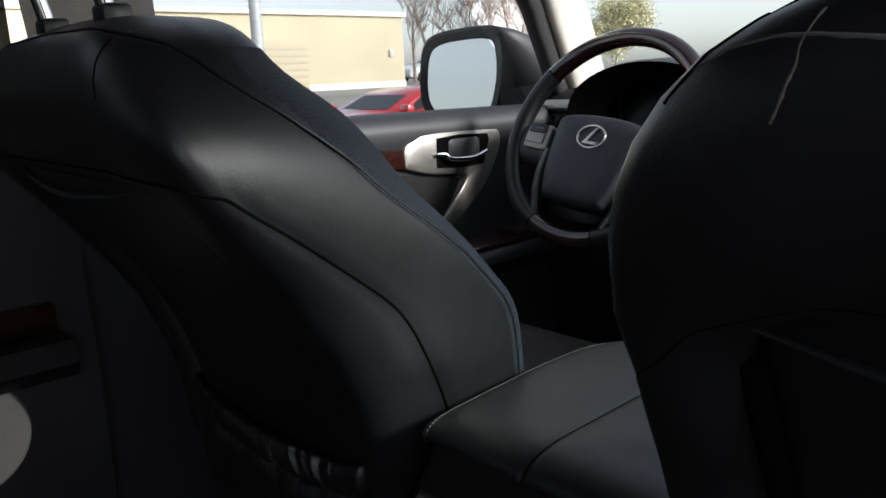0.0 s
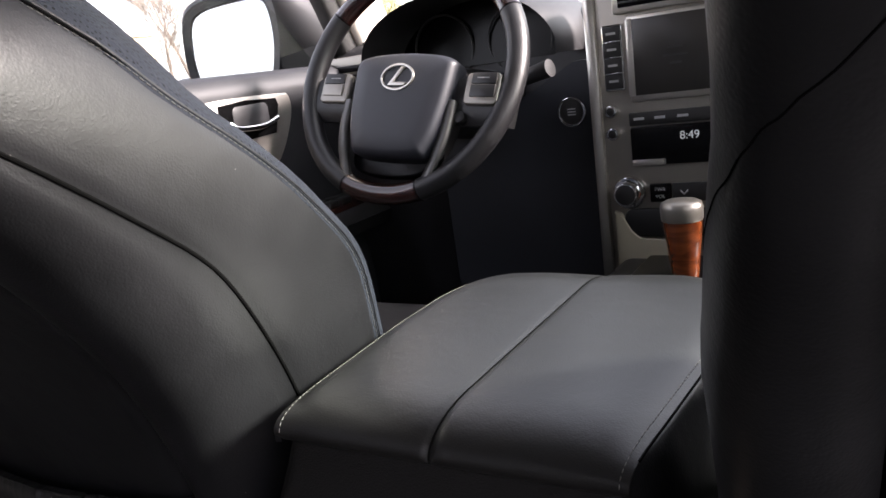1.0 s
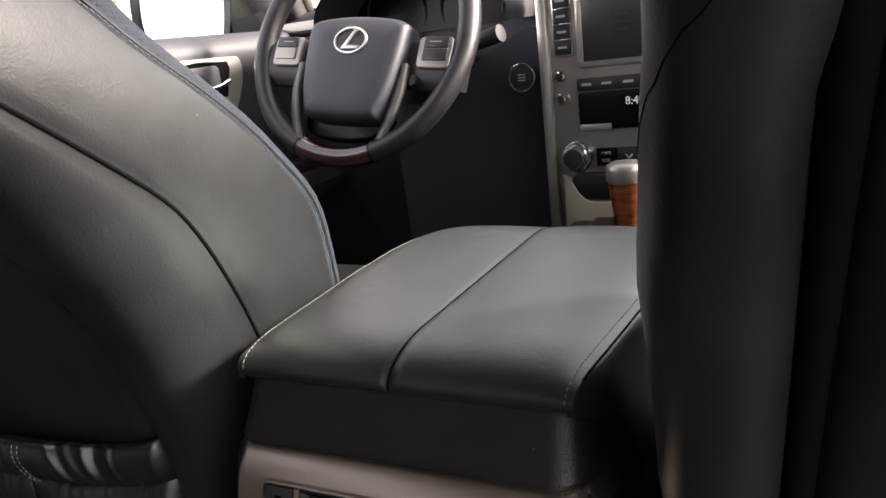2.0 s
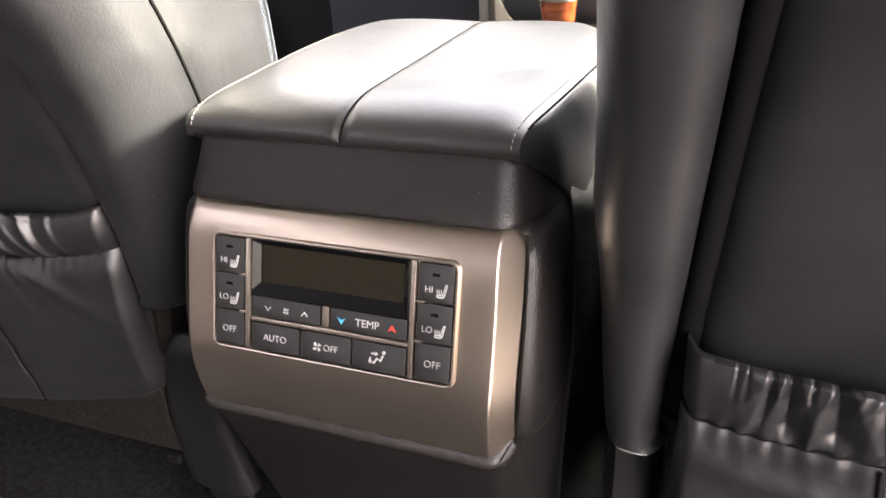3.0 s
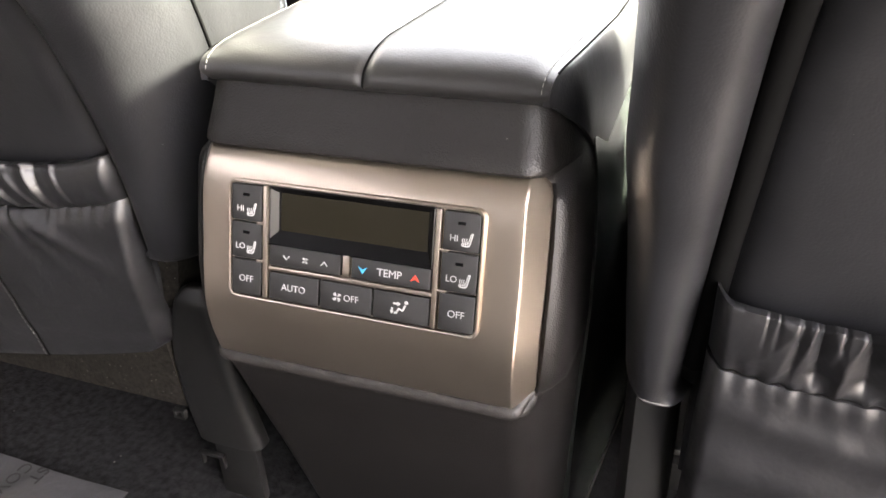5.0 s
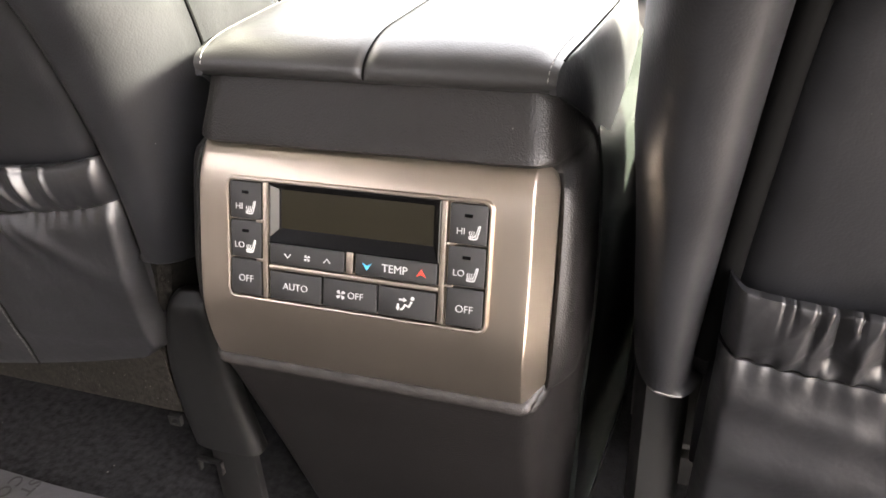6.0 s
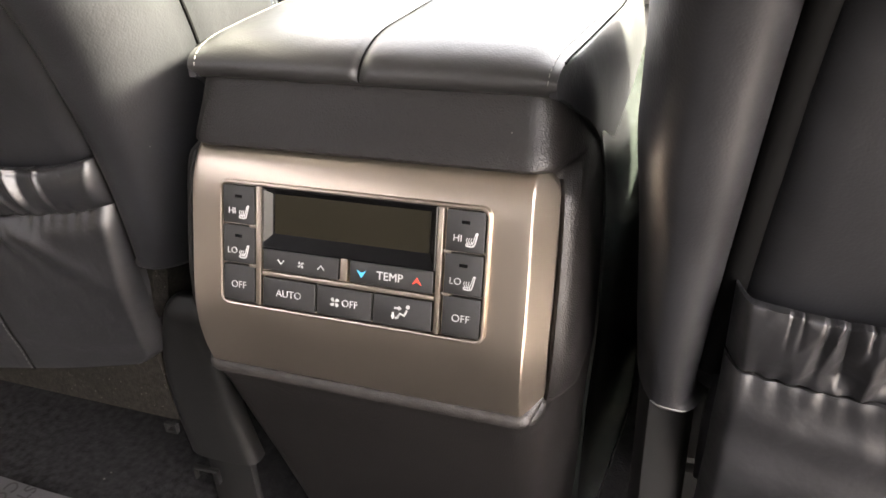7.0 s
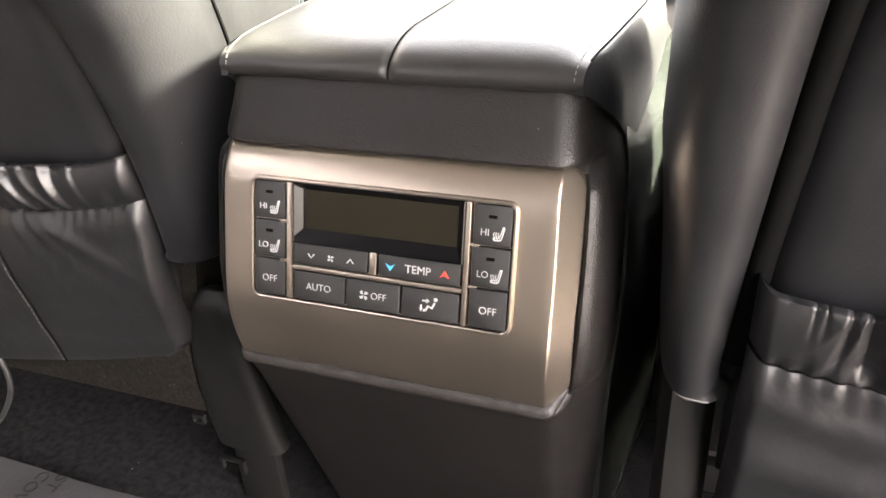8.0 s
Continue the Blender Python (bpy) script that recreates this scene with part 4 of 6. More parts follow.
        part("corner_seam", tube(on_seat(smooth_path([(s * 0.158, up - 0.150, 0.762), (s * 0.166, up - 0.161, 0.746), (s * 0.178, up - 0.168, 0.722)], 6), 0.0), 0.0007, 6), SEAM_AND_SHADE, seat, m=T)
        part("stitching", stitches(on_seat(smooth_path([(s * 0.160, up - 0.138, 0.765), (s * 0.163, up - 0.118, 0.770), (s * 0.166, up - 0.095, 0.772)], 8)), 0.0030, 0.0016, 0.0003), THREAD, seat, "", m=T)
    if k:
        # worn seam over the top of the upright seat
        worn = on_seat([(-0.168 + 0.11 * q, -0.125 - 0.005 * q, 0.728 + 0.003 * q) for q in np.linspace(0, 1, 60)], 0.0002)
        part("worn_seam", tube(worn, [0.0006 + 0.0009 * max(0.0, noise.noise((i * 0.33, 2, 1))) for i in range(60)], 6), WORN_THREAD, seat, "worn pale seam", m=T)
        worn = on_seat([(-0.126 - 0.010 * q, -0.126 - 0.006 * q, 0.735 - 0.022 * q) for q in np.linspace(0, 1, 30)], 0.0001)
        part("scuff", tube(worn, [0.0004 + 0.0006 * max(0.0, noise.noise((i * 0.4, 7, 3))) for i in range(30)], 6), WORN_THREAD, seat, "pale scuff", m=T)
    hem = [(x, seat_rear(0.65, k) + 0.006 - 0.010 * math.cos(x / 0.15 * 1.5), 0.652 - 0.012 * math.cos(x / 0.15 * 1.5)) for x in np.linspace(-0.15, 0.15, 30)]
    rs = [0.0006 + 0.003 * max(0.0, math.cos(x / 0.15 * 1.5)) for x in np.linspace(-0.15, 0.15, 30)]
    part("panel_hem", tube(hem, rs, 10, flat=0.5), LEATHER, seat, "", 60, T)
    # black box added to block light and darken the space under the seat
    part("under_seat_block", rbox(-0.155, 0.155, 0.30, 0.56, 0.012, 0.125, 0.01), DEEP_BLACK, seat, "added black box keeping the space under the cushion dark", m=T)
    # cushion and its plastic side shield
    rows = []
    for y in np.linspace(0.13, 0.60, 20):
        fall = max(0, (y - 0.50) / 0.10)
        rows.append([(x, y, 0.325 + 0.03 * (abs(x) / 0.25) ** 4 + 0.02 * (y - 0.1) - 0.05 * fall ** 2) for x in np.linspace(-1, 1, 20) * (0.175 + 0.06 * min(1.0, (y - 0.13) / 0.10))])
    part("seat_cushion", slab(rows, (0, 0, -0.14)), LEATHER, seat, "black leather seat cushion", 60, T)
    for s in (1, -1):
        part("side_shield", loft([[(s * (0.240 + b), y, z) for y, z in ((0.21, 0.10), (0.58, 0.12), (0.62, 0.20), (0.50, 0.25), (0.30, 0.27), (0.23, 0.28), (0.215, 0.20))] for b in (-0.018, 0.0)]), SMOOTH_PLASTIC, seat, "smooth black plastic side shield", m=T)
        part("seat_rail", rbox(s * 0.19 - 0.022, s * 0.19 + 0.022, 0.24, 0.62, 0.008, 0.05, 0.004), RUBBER, seat, "dark steel seat rail", m=T)
        part("rail_cap", rbox(s * 0.19 - 0.027, s * 0.19 + 0.027, 0.228, 0.26, 0.005, 0.044, 0.010), DEEP_BLACK, seat, "black plastic rail end cap", m=T)
    # black tubes paint the shade of the sunk seam between the back panel and the bolsters
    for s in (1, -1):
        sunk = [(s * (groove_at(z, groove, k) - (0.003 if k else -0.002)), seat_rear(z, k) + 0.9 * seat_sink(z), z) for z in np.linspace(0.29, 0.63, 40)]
        part("panel_gap_shade", tube(sunk, 0.0075 if k else 0.0045, 8), SEAM_AND_SHADE, seat, "black tube painting shade in the sunk panel seam", 60, T)
    # carpeted valance under the pocket
    low = lambda x: (0.163 + 0.175 * x * inner) if k == 0 else 0.150 + 0.12 * x * inner
    rows = [[(x, 0.046 + 0.008 * j + 0.002 * math.sin(x * 40), low(x) + 0.012 + (0.122 + 0.006 * math.cos(x * 16) - low(x) - 0.012) * j) for x in np.linspace(-0.162, 0.162, 24)] for j in np.linspace(0, 1, 6)]
    part("valance", slab(rows, (0, 0.008, 0)), VALANCE, seat, "brown-grey carpeted valance", 60, T)

    # map pocket: slack leatherette under a gathered elastic hem
    z_seam, z_top = (0.332, 0.3685) if k == 0 else (0.308, 0.351)

    def rise(x):
        """The hem climbs towards the bolsters."""
        q = min(1.0, abs(x) / groove_at(0.34, groove, k))
        return 0.009 * q ** 6 - 0.006 - 0.006 * (1 - q) if k == 0 else 0.0045 * q ** 10 - 0.002 * (1 - q)

    def tuck(x):
        """Tight small pleats of the sewn elastic, uneven along it."""
        return math.sin(x * 560 + 6 * noise.noise((x * 22, 1.5, xc))) * (0.6 + 0.6 * noise.noise((x * 40, 8, xc)))

    def front_y(x, z):
        half = groove_at(z, groove, k)
        return seat_rear(z, k) + 0.002 - 0.013 * math.sin(max(0.0, min(1.0, (x + half) / (2 * half))) * math.pi) ** (1.0 if k == 0 else 0.7)

    def ridge(a, b, c):
        """Sharp folds in cloth."""
        return max(0.0, 1 - 2.4 * abs(noise.noise((a, b, c)))) ** 1.6

    def sag(x, v):
        """The slack pocket swells under its seam and again lower down."""
        u = v + 0.05 * noise.noise((x * 14, 3, xc))
        return 0.0030 * math.exp(-((u - 0.82) / 0.08) ** 2) + 0.0045 * math.exp(-((u - 0.52) / 0.14) ** 2)

    rng = random.Random(11 if k == 0 else 5)
    wrinkles = [(-0.18 + 0.030 * i + rng.uniform(-0.012, 0.012), rng.uniform(0.01, 0.05), rng.uniform(0.18, 0.45), rng.uniform(0.0006, 0.0015), rng.uniform(0.004, 0.010)) for i in range(13)]
    if k == 0:
        wrinkles = [(0.079, 0.09, 0.20, 0.0065, 0.0050), (0.087, 0.16, 0.34, 0.0055, 0.0075), (0.064, 0.05, 0.20, 0.0045, 0.0050), (0.020, 0.03, 0.30, 0.0020, 0.009), (-0.05, 0.0, 0.3, 0.0028, 0.010), (-0.11, -0.03, 0.3, 0.0030, 0.010), (-0.15, -0.05, 0.3, 0.0030, 0.009)]
    # place at the top, drift downwards, height, width
    if k == 0:
        pleats = [(0.1290, 0.010, 0.0030, 0.010), (0.1085, 0.011, 0.0075, 0.016), (0.0850, 0.022, 0.0035, 0.012), (0.0690, 0.020, 0.0065, 0.015), (0.005, 0.01, 0.0018, 0.014), (-0.075, -0.012, 0.0060, 0.015), (-0.100, -0.018, 0.0070, 0.013), (-0.130, -0.012, 0.0050, 0.014)]
    else:
        pleats = [(0.1630, 0.002, 0.0022, 0.004), (0.1580, 0.001, 0.0030, 0.005), (0.1475, 0.002, 0.0050, 0.0095), (0.1385, -0.001, 0.0100, 0.0160), (0.1285, 0.004, 0.0050, 0.006), (0.1175, -0.004, 0.0110, 0.0190)]
        pleats += [(0.099 - 0.0135 * i + rng.uniform(-0.003, 0.003), rng.uniform(-0.008, 0.006), rng.choice((0.003, 0.0055, 0.0085)), rng.choice((0.006, 0.010, 0.014))) for i in range(21)]

    def fan_folds(x, v):
        """Rounded folds that run down and inwards from the gathers."""
        u = 1 - v
        return sum(a * math.exp(-((x * inner - x0 - slope * u) / (w * (1 + 2.2 * u))) ** 2 - (u / reach) ** 2) for x0, slope, reach, a, w in wrinkles)

    def pleat_folds(x, v):
        """Standing creases in a calm hem, or dents that widen below a tightly gathered edge."""
        out = 0.0
        for x0, drift, a, w in pleats:
            d = x * inner - x0 - drift * (1 - v)
            if k == 0:
                d /= w * (0.55 + 0.45 * v)
                out += a * (0.25 + 0.75 * v ** 0.7) * (max(0.0, 1 + d) ** 1.5 if d < 0 else max(0.0, 1 - d / 0.38) ** 1.1)
            else:
                d /= w * (0.30 + 0.80 * (1 - v))
                reach = 1.0 if w > 0.009 else max(0.0, (v - 0.40) / 0.60) ** 1.2
                out -= a * reach * min(1.0, 3.5 * v) * (0.55 + 0.45 * (1 - v)) * max(0.0, 1 - abs(d if d < 0 else d / 0.7)) ** 1.15
        return out

    def creases(x, v):
        """Folds that hang from the gathers and die out downwards."""
        fan = x + 0.05 * (1 - v) * inner
        small = ridge(fan * 48, v * 1.2 + 4, xc + 2)
        slack = noise.noise((x * 9, v * 5 + 2, xc + 6))
        return -fan_folds(x, v) - 0.0011 * small * v ** (4 if k == 0 else 9) + 0.0030 * slack
    rows = []
    for v in np.linspace(0, 1, 60):
        hw = groove - 0.004 - 0.004 * v if k else groove + 0.003 + 0.003 * v - 0.012 * max(0.0, 1 - v * 12) ** 2
        row = []
        for x in np.linspace(-hw, hw, 200):
            z0, z1 = low(x), z_seam + rise(x)
            z = z0 + (z1 - z0) * v
            puff = -0.006 * math.sin(min(1.0, v) * math.pi) ** 0.7 - (sag(x, v) if k else 0.0)
            draw = max(0.0, (v - 0.90) / 0.10) ** 1.5
            tucked = 0.014 * max(0.0, (abs(x) - hw + 0.009) / 0.009) ** 2
            row.append((x, front_y(x, max(z, 0.2)) + tucked + puff + creases(x, v) * (1 - 0.5 * draw) + (0.0013 if k == 0 else 0.0009) * tuck(x) * max(0.0, (v - 0.82) / 0.18) ** 2 + (0.003 if k == 0 else 0.001) * draw, z))
        rows.append(row)
    pocket = part("map_pocket", slab(rows, (0, 0.004, 0)), POCKET_LEATHER, seat, "slack black leatherette map pocket", 60, T)
    rows = []
    for v in np.linspace(0, 1, 30):
        row = []
        for x in np.linspace(-groove - 0.001 + (0.0095 if k else -0.006), groove + 0.001 - (0.0095 if k else -0.006), 420):
            # slanting folds between the seam and the free edge
            slant = x * inner - 0.016 * (1 - v)
            calm = 0.25 if k == 0 else min(1.0, 0.3 + max(0.0, (0.175 - x * inner) / 0.03))
            fold = pleat_folds(x, v)
            fine = ridge(slant * 90 + 3, v * 1.3, xc + 3) * (0.35 + 0.65 * abs(2 * v - 1)) * calm
            bulge = (0.0065 if k == 0 else 0.0060) * math.sin(min(1.0, v * (1.08 if k == 0 else 0.92)) * math.pi) ** 0.6
            edge = 0.0012 * tuck(x) * (1 - v) ** 4 + 0.016 * max(0.0, (abs(x) - groove + (0.0175 if k else 0.002)) / 0.009) ** 2
            z = z_seam + rise(x) + (z_top - z_seam) * v
            row.append((x, front_y(x, z) + 0.003 - bulge - fold - (0.0014 if k == 0 else 0.0022) * fine + edge, z + ((0.5 if k == 0 else 0.75) * fold + 0.001 * fine) * v ** 2))
        rows.append(row)
    part("elastic_hem", slab(rows, (0, 0.006, 0)), POCKET_LEATHER, pocket, "gathered elastic pocket hem", 75, T)
    if k == 0:
        for hx in (0.027, 0.0335):
            over = [(inner * (hx + 0.014 * (1 - q) ** 2), front_y(hx, z_seam + 0.034 * q) + 0.0022 - 0.0065 * math.sin(min(1.0, q * 1.08) * math.pi) ** 0.6, z_seam + rise(hx) + (z_top - z_seam) * q) for q in np.linspace(0.06, 0.95, 16)]
            part("stitching", stitches(over, 0.0028, 0.0014, 0.0003), THREAD, pocket, "", m=T)
    line = [(inner * ((0.032 + 0.12 * (0.32 - z)) if k == 0 else (0.0915 - 0.10 * (0.316 - z))), z) for z in np.linspace(0.172 if k == 0 else 0.156, 0.330 if k == 0 else 0.306, 40)]

    def pocket_front(x, z):
        v = min(1.0, max(0.0, (z - low(x)) / (z_seam + rise(x) - low(x))))
        draw = max(0.0, (v - 0.90) / 0.10) ** 1.5
        return front_y(x, max(z, 0.2)) - 0.006 * math.sin(min(1.0, v) * math.pi) ** 0.7 - (sag(x, v) if k else 0.0) + creases(x, v) * (1 - 0.5 * draw) - 0.0009
    part("stitching", stitches([(x, pocket_front(x, z), z) for x, z in line], 0.003, 0.0016, 0.00026), DULL_THREAD, pocket, "", m=T)
    part("pocket_seam", tube([(x + 0.003 * inner, pocket_front(x, z) + 0.0005, z) for x, z in line], 0.0008, 6), SEAM_AND_SHADE, pocket, "", m=T)
    # pale edge tape under the inner bolster and the recliner cover below it
    if k:
        tape = on_seat([(inner * (0.203 + 0.028 * q), 0.022 + 0.010 * (2 * q - 1) ** 2, 0.274) for q in np.linspace(0, 1, 14)], 0.0002)
        part("edge_tape", tube(tape, 0.0006, 6), DULL_THREAD, seat, "pale edge tape", m=T)
    if k:
        rings = [[(inner * x, y + 0.010 * max(0.0, (z - 0.20) / 0.068), z) for x, y in ((0.199, 0.058), (0.206, 0.050), (0.224, 0.049), (0.231, 0.057), (0.230, 0.10), (0.198, 0.10))] for z in (0.05, 0.12, 0.20, 0.240, 0.285)]
        part("recliner_cover", loft(rings), BOOT_SKIN, seat, "dark plastic recliner cover", 50, T)
    if posts:
        for px in (-0.075, 0.075):
            py = upright(0.78, k)
            part("headrest_post", tube([(px, py - 0.115, 0.77), (px, py - 0.135, 0.86), (px, py - 0.145, 0.92)], 0.007, 12), CHROME, seat, "chrome headrest post", m=T)
            part("post_guide", rbox(px - 0.014, px + 0.014, py - 0.127, py - 0.103, 0.775, 0.794, 0.004), SMOOTH_PLASTIC, seat, "", m=T)
        rings = []
        for z, a, b in ((0.90, 0.06, 0.02), (0.905, 0.105, 0.04), (0.93, 0.125, 0.052), (1.0, 0.13, 0.055), (1.06, 0.12, 0.05), (1.09, 0.08, 0.03)):
            rings.append([(a * math.copysign(abs(math.cos(t)) ** 0.6, math.cos(t)), py - 0.135 - 0.15 * (z - 0.9) + b * math.copysign(abs(math.sin(t)) ** 0.7, math.sin(t)), z) for t in np.linspace(0, 2 * math.pi, 32, endpoint=False)])
        part("headrest", loft(rings), LEATHER, seat, "black leather headrest", 60, T)
    return seat


driver = front_seat(-0.385, 0.0, "black leather driver's seat with a slack map pocket behind", 0.0, 0.172)
passenger = front_seat(0.388, -0.036, "black leather passenger seat with a gathered map pocket behind", 0.15, 0.197)


# ---- seat belt buckle stalk beside the console ----
stalk = thing("seat_belt_buckle", "black plastic seat belt buckle stalk beside the console", "buckle", (-0.21, 0.09, 0.03))
BOOT = curve_at([(0.085, 0.034), (0.112, 0.033), (0.150, 0.031), (0.184, 0.0285), (0.215, 0.0235), (0.237, 0.0190), (0.246, 0.0150), (0.251, 0.008)])
rings = []
for z in [0.085, 0.10, 0.115, 0.13, 0.15, 0.17, 0.19, 0.205, 0.22, 0.23, 0.238, 0.243, 0.247, 0.2495, 0.251]:
    c = Vector((-0.1845 - 0.008 * math.sin((0.25 - z) * 18), 0.056 + 0.05 * (0.2 - z) * (z < 0.2), z))
    w, d = BOOT(z), 0.013 * min(1.0, 0.3 + (0.251 - z) * 60)
    rings.append([c + Vector((w * math.copysign(abs(math.cos(t)) ** 0.55, math.cos(t)), d * math.copysign(abs(math.sin(t)) ** 0.7, math.sin(t)), 0)) for t in np.linspace(0, 2 * math.pi, 28, endpoint=False)])
part("boot", loft(rings), BOOT_SKIN, stalk, "", 60)
part("anchor_strap", rbox(-0.214, -0.168, 0.064, 0.074, 0.004, 0.10, 0.003), DEEP_BLACK, stalk, "dark anchor strap")
part("anchor_bracket", join(rbox(-0.222, -0.196, 0.052, 0.057, 0.062, 0.0655, 0.001), rbox(-0.222, -0.219, 0.052, 0.057, 0.050, 0.0655, 0.001), rbox(-0.199, -0.196, 0.052, 0.057, 0.050, 0.0655, 0.001)), DEEP_BLACK, stalk, "small dark steel bracket")
part("clip", frame_ring(rounded(-0.006, 0.006, -0.005, 0.005, 0.001), rounded(-0.0035, 0.0035, -0.0025, 0.0025, 0.001), 0.004), DEEP_BLACK, stalk, "small dark clip", m=basis((-0.228, 0.050, 0.113), (1, 0, 0), (0, 0, 1)))

# wiring that hangs out under the driver's seat, with its plug
wire = smooth_path([(-0.500, 0.050, 0.137), (-0.473, 0.047, 0.146), (-0.452, 0.044, 0.143), (-0.443, 0.042, 0.122), (-0.448, 0.042, 0.098), (-0.465, 0.042, 0.072), (-0.490, 0.042, 0.045), (-0.528, 0.040, 0.020), (-0.58, 0.03, 0.012), (-0.66, 0.02, 0.010)], 8)
wiring = part("wiring_cable", tube(wire, 0.0027, 10), WIRE, driver, "grey plastic-sleeved cable under the seat", 60)
plug = join(rbox(-0.013, 0.013, -0.005, 0.005, -0.004, 0.004, 0.0012), rbox(0.010, 0.018, -0.003, 0.003, -0.003, 0.003, 0.0008), rbox(-0.004, 0.008, -0.002, 0.002, 0.0035, 0.0055, 0.0006))
part("plug", plug, PLUG, wiring, "beige plastic cable plug", m=basis((-0.476, 0.034, 0.141), (0.80, 0.05, 0.60), (-0.60, 0.10, 0.80)))

# loose protective sheet on the footwell
film = thing("floor_cover", "grey printed protective sheet lying on the carpet", "floor cover", (-0.5, -0.15, 0.012))
part("sheet", slab([[(x, y, 0.010 + 0.004 * noise.noise((x * 9, y * 9, 2))) for x in np.linspace(-0.72, -0.30, 16)] for y in np.linspace(-0.38, 0.029, 16)], (0, 0, -0.0015)), MAT_PAPER, film)
for word, wx, wy in (("COV", -0.4195, 0.0055), ("ST", -0.3985, 0.0160)):
    part("lettering", lettering(word, 0.019, Matrix.Translation((wx, wy, 0.0145)) @ Matrix.Rotation(radians(-94), 4, "Z")), BUTTON, film, "black print")

# ---- unseen rear bench behind the camera, added to block light and reflect dark ----
bench = thing("unseen_rear_seat", "unseen black leather rear bench, added to block light", "car seat", (0, -0.95, 0.0))
part("bench_base", rbox(-0.62, 0.62, -1.20, -0.66, 0.004, 0.17, 0.02), CARPET, bench, "dark carpeted base")
rows = [[(x, y, 0.30 + 0.025 * math.cos(x * 5) - 0.05 * max(0.0, (y + 0.72) / 0.10) ** 2 - 0.05 * (-0.62 - y)) for x in np.linspace(-0.64, 0.64, 40)] for y in np.linspace(-1.16, -0.62, 22)]
part("cushion", slab(rows, (0, 0, -0.13)), LEATHER, bench, "", 60)
rows = [[(x, -1.06 - 0.20 * (z - 0.25) + 0.012 * math.cos(x * 5), z - 0.02 * (x / 0.6) ** 4) for x in np.linspace(-0.64, 0.64, 40)] for z in np.linspace(0.22, 0.74, 20)]
part("backrest", slab(rows, (0, -0.10, 0)), LEATHER, bench, "", 60)

# ---- dashboard ----
dash = thing("dashboard", "dark soft-touch dashboard with a grey-silver centre stack", "dashboard", (0, 0.95, 0.5), kind="structure")
# top pad and knee area, seen under the wheel
rows = []
prof = [(0.86, 0.10), (0.84, 0.30), (0.80, 0.42), (0.80, 0.50), (0.85, 0.56), (0.87, 0.62), (0.88, 0.655), (0.92, 0.685), (1.02, 0.69), (1.20, 0.66)]
for y, z in [(p.x, p.y) for p in smooth_path([(a, b, 0) for a, b in prof], 4)]:
    rows.append([(x, y + 0.05 * (abs(x) / 0.72) ** 3, z) for x in np.linspace(-0.735, 0.735, 30)])
part("pad", slab(rows, (0, 0.02, -0.01)), DASH, dash, "dark soft dash pad", 60)
# instrument hood
ring_o = []
for a in np.linspace(-0.15, math.pi + 0.15, 28):
    ring_o.append((-0.385 + 0.170 * math.cos(a), 0.095 * max(math.sin(a), -0.2)))
rings = []
for y, k in ((0.785, 0.985), (0.775, 1.0), (0.79, 1.03), (0.86, 1.06), (0.98, 1.02)):
    rings.append([(-0.385 + (x + 0.385) * k, y - 0.02 * max(0, v) / 0.1 * (y < 0.8), 0.640 + v * k) for x, v in ring_o])
for y, k in ((0.80, 0.955), (0.90, 0.90)):
    rings.insert(0, [(-0.385 + (x + 0.385) * k, y, 0.640 + v * k) for x, v in ring_o])
part("instrument_hood", loft(rings, closed=False, caps=False), DASH, dash, "", 60)
part("instrument_face", prism([(x, v) for x, v in ring_o], 0.01), GLOSS_BLACK, dash, "unlit black instrument cluster", m=basis((0.0, 0.885, 0.635), (1, 0, 0), (0, 0.15, 1)))
for gx, gr in ((-0.455, 0.055), (-0.315, 0.055)):
    part("gauge_ring", tube([(gx + gr * math.cos(a), 0.876 + 0.0, 0.655 + gr * math.sin(a)) for a in np.linspace(0, 2 * math.pi, 40, endpoint=False)], 0.002, 6, True), SMOOTH_PLASTIC, dash)
# cowl of the steering column with the stalk
rings = []
for y, w, h, zc in ((0.66, 0.045, 0.035, 0.60), (0.70, 0.06, 0.045, 0.59), (0.80, 0.075, 0.055, 0.565), (0.88, 0.08, 0.06, 0.55)):
    rings.append([(-0.385 + w * math.cos(t), y, zc + h * math.sin(t)) for t in np.linspace(0, 2 * math.pi, 24, endpoint=False)])
part("column_cowl", loft(rings), SMOOTH_PLASTIC, dash, "", 50)
part("control_stalk", tube([(-0.34, 0.71, 0.585), (-0.26, 0.70, 0.590), (-0.215, 0.685, 0.603), (-0.188, 0.68, 0.609)], [0.006, 0.007, 0.011, 0.012], 12), DASH, dash, "dark grey wiper stalk")
# start button panel
part("knee_panel", loft([[(-0.44, y0 + 0.02, 0.12), (-0.30, y0, 0.12), (-0.165, y0, 0.12), (-0.165, y0 + 0.01, 0.59), (-0.170, y0 + 0.012, 0.604), (-0.182, y0 + 0.014, 0.611), (-0.20, y0 + 0.015, 0.610), (-0.265, y0 + 0.01, 0.575), (-0.44, y0 + 0.02, 0.50)] for y0 in (0.778, 0.84)]), HUB_SKIN, dash, "dark lower dash panel")
SB = basis((-0.200, 0.776, 0.541), (1, 0, 0), (0, 0.05, 1))
btn = part("start_button", cyl(0.0175, 0.0175, 0.006, 36, 0.001), BUTTON, dash, "round start button", m=SB)
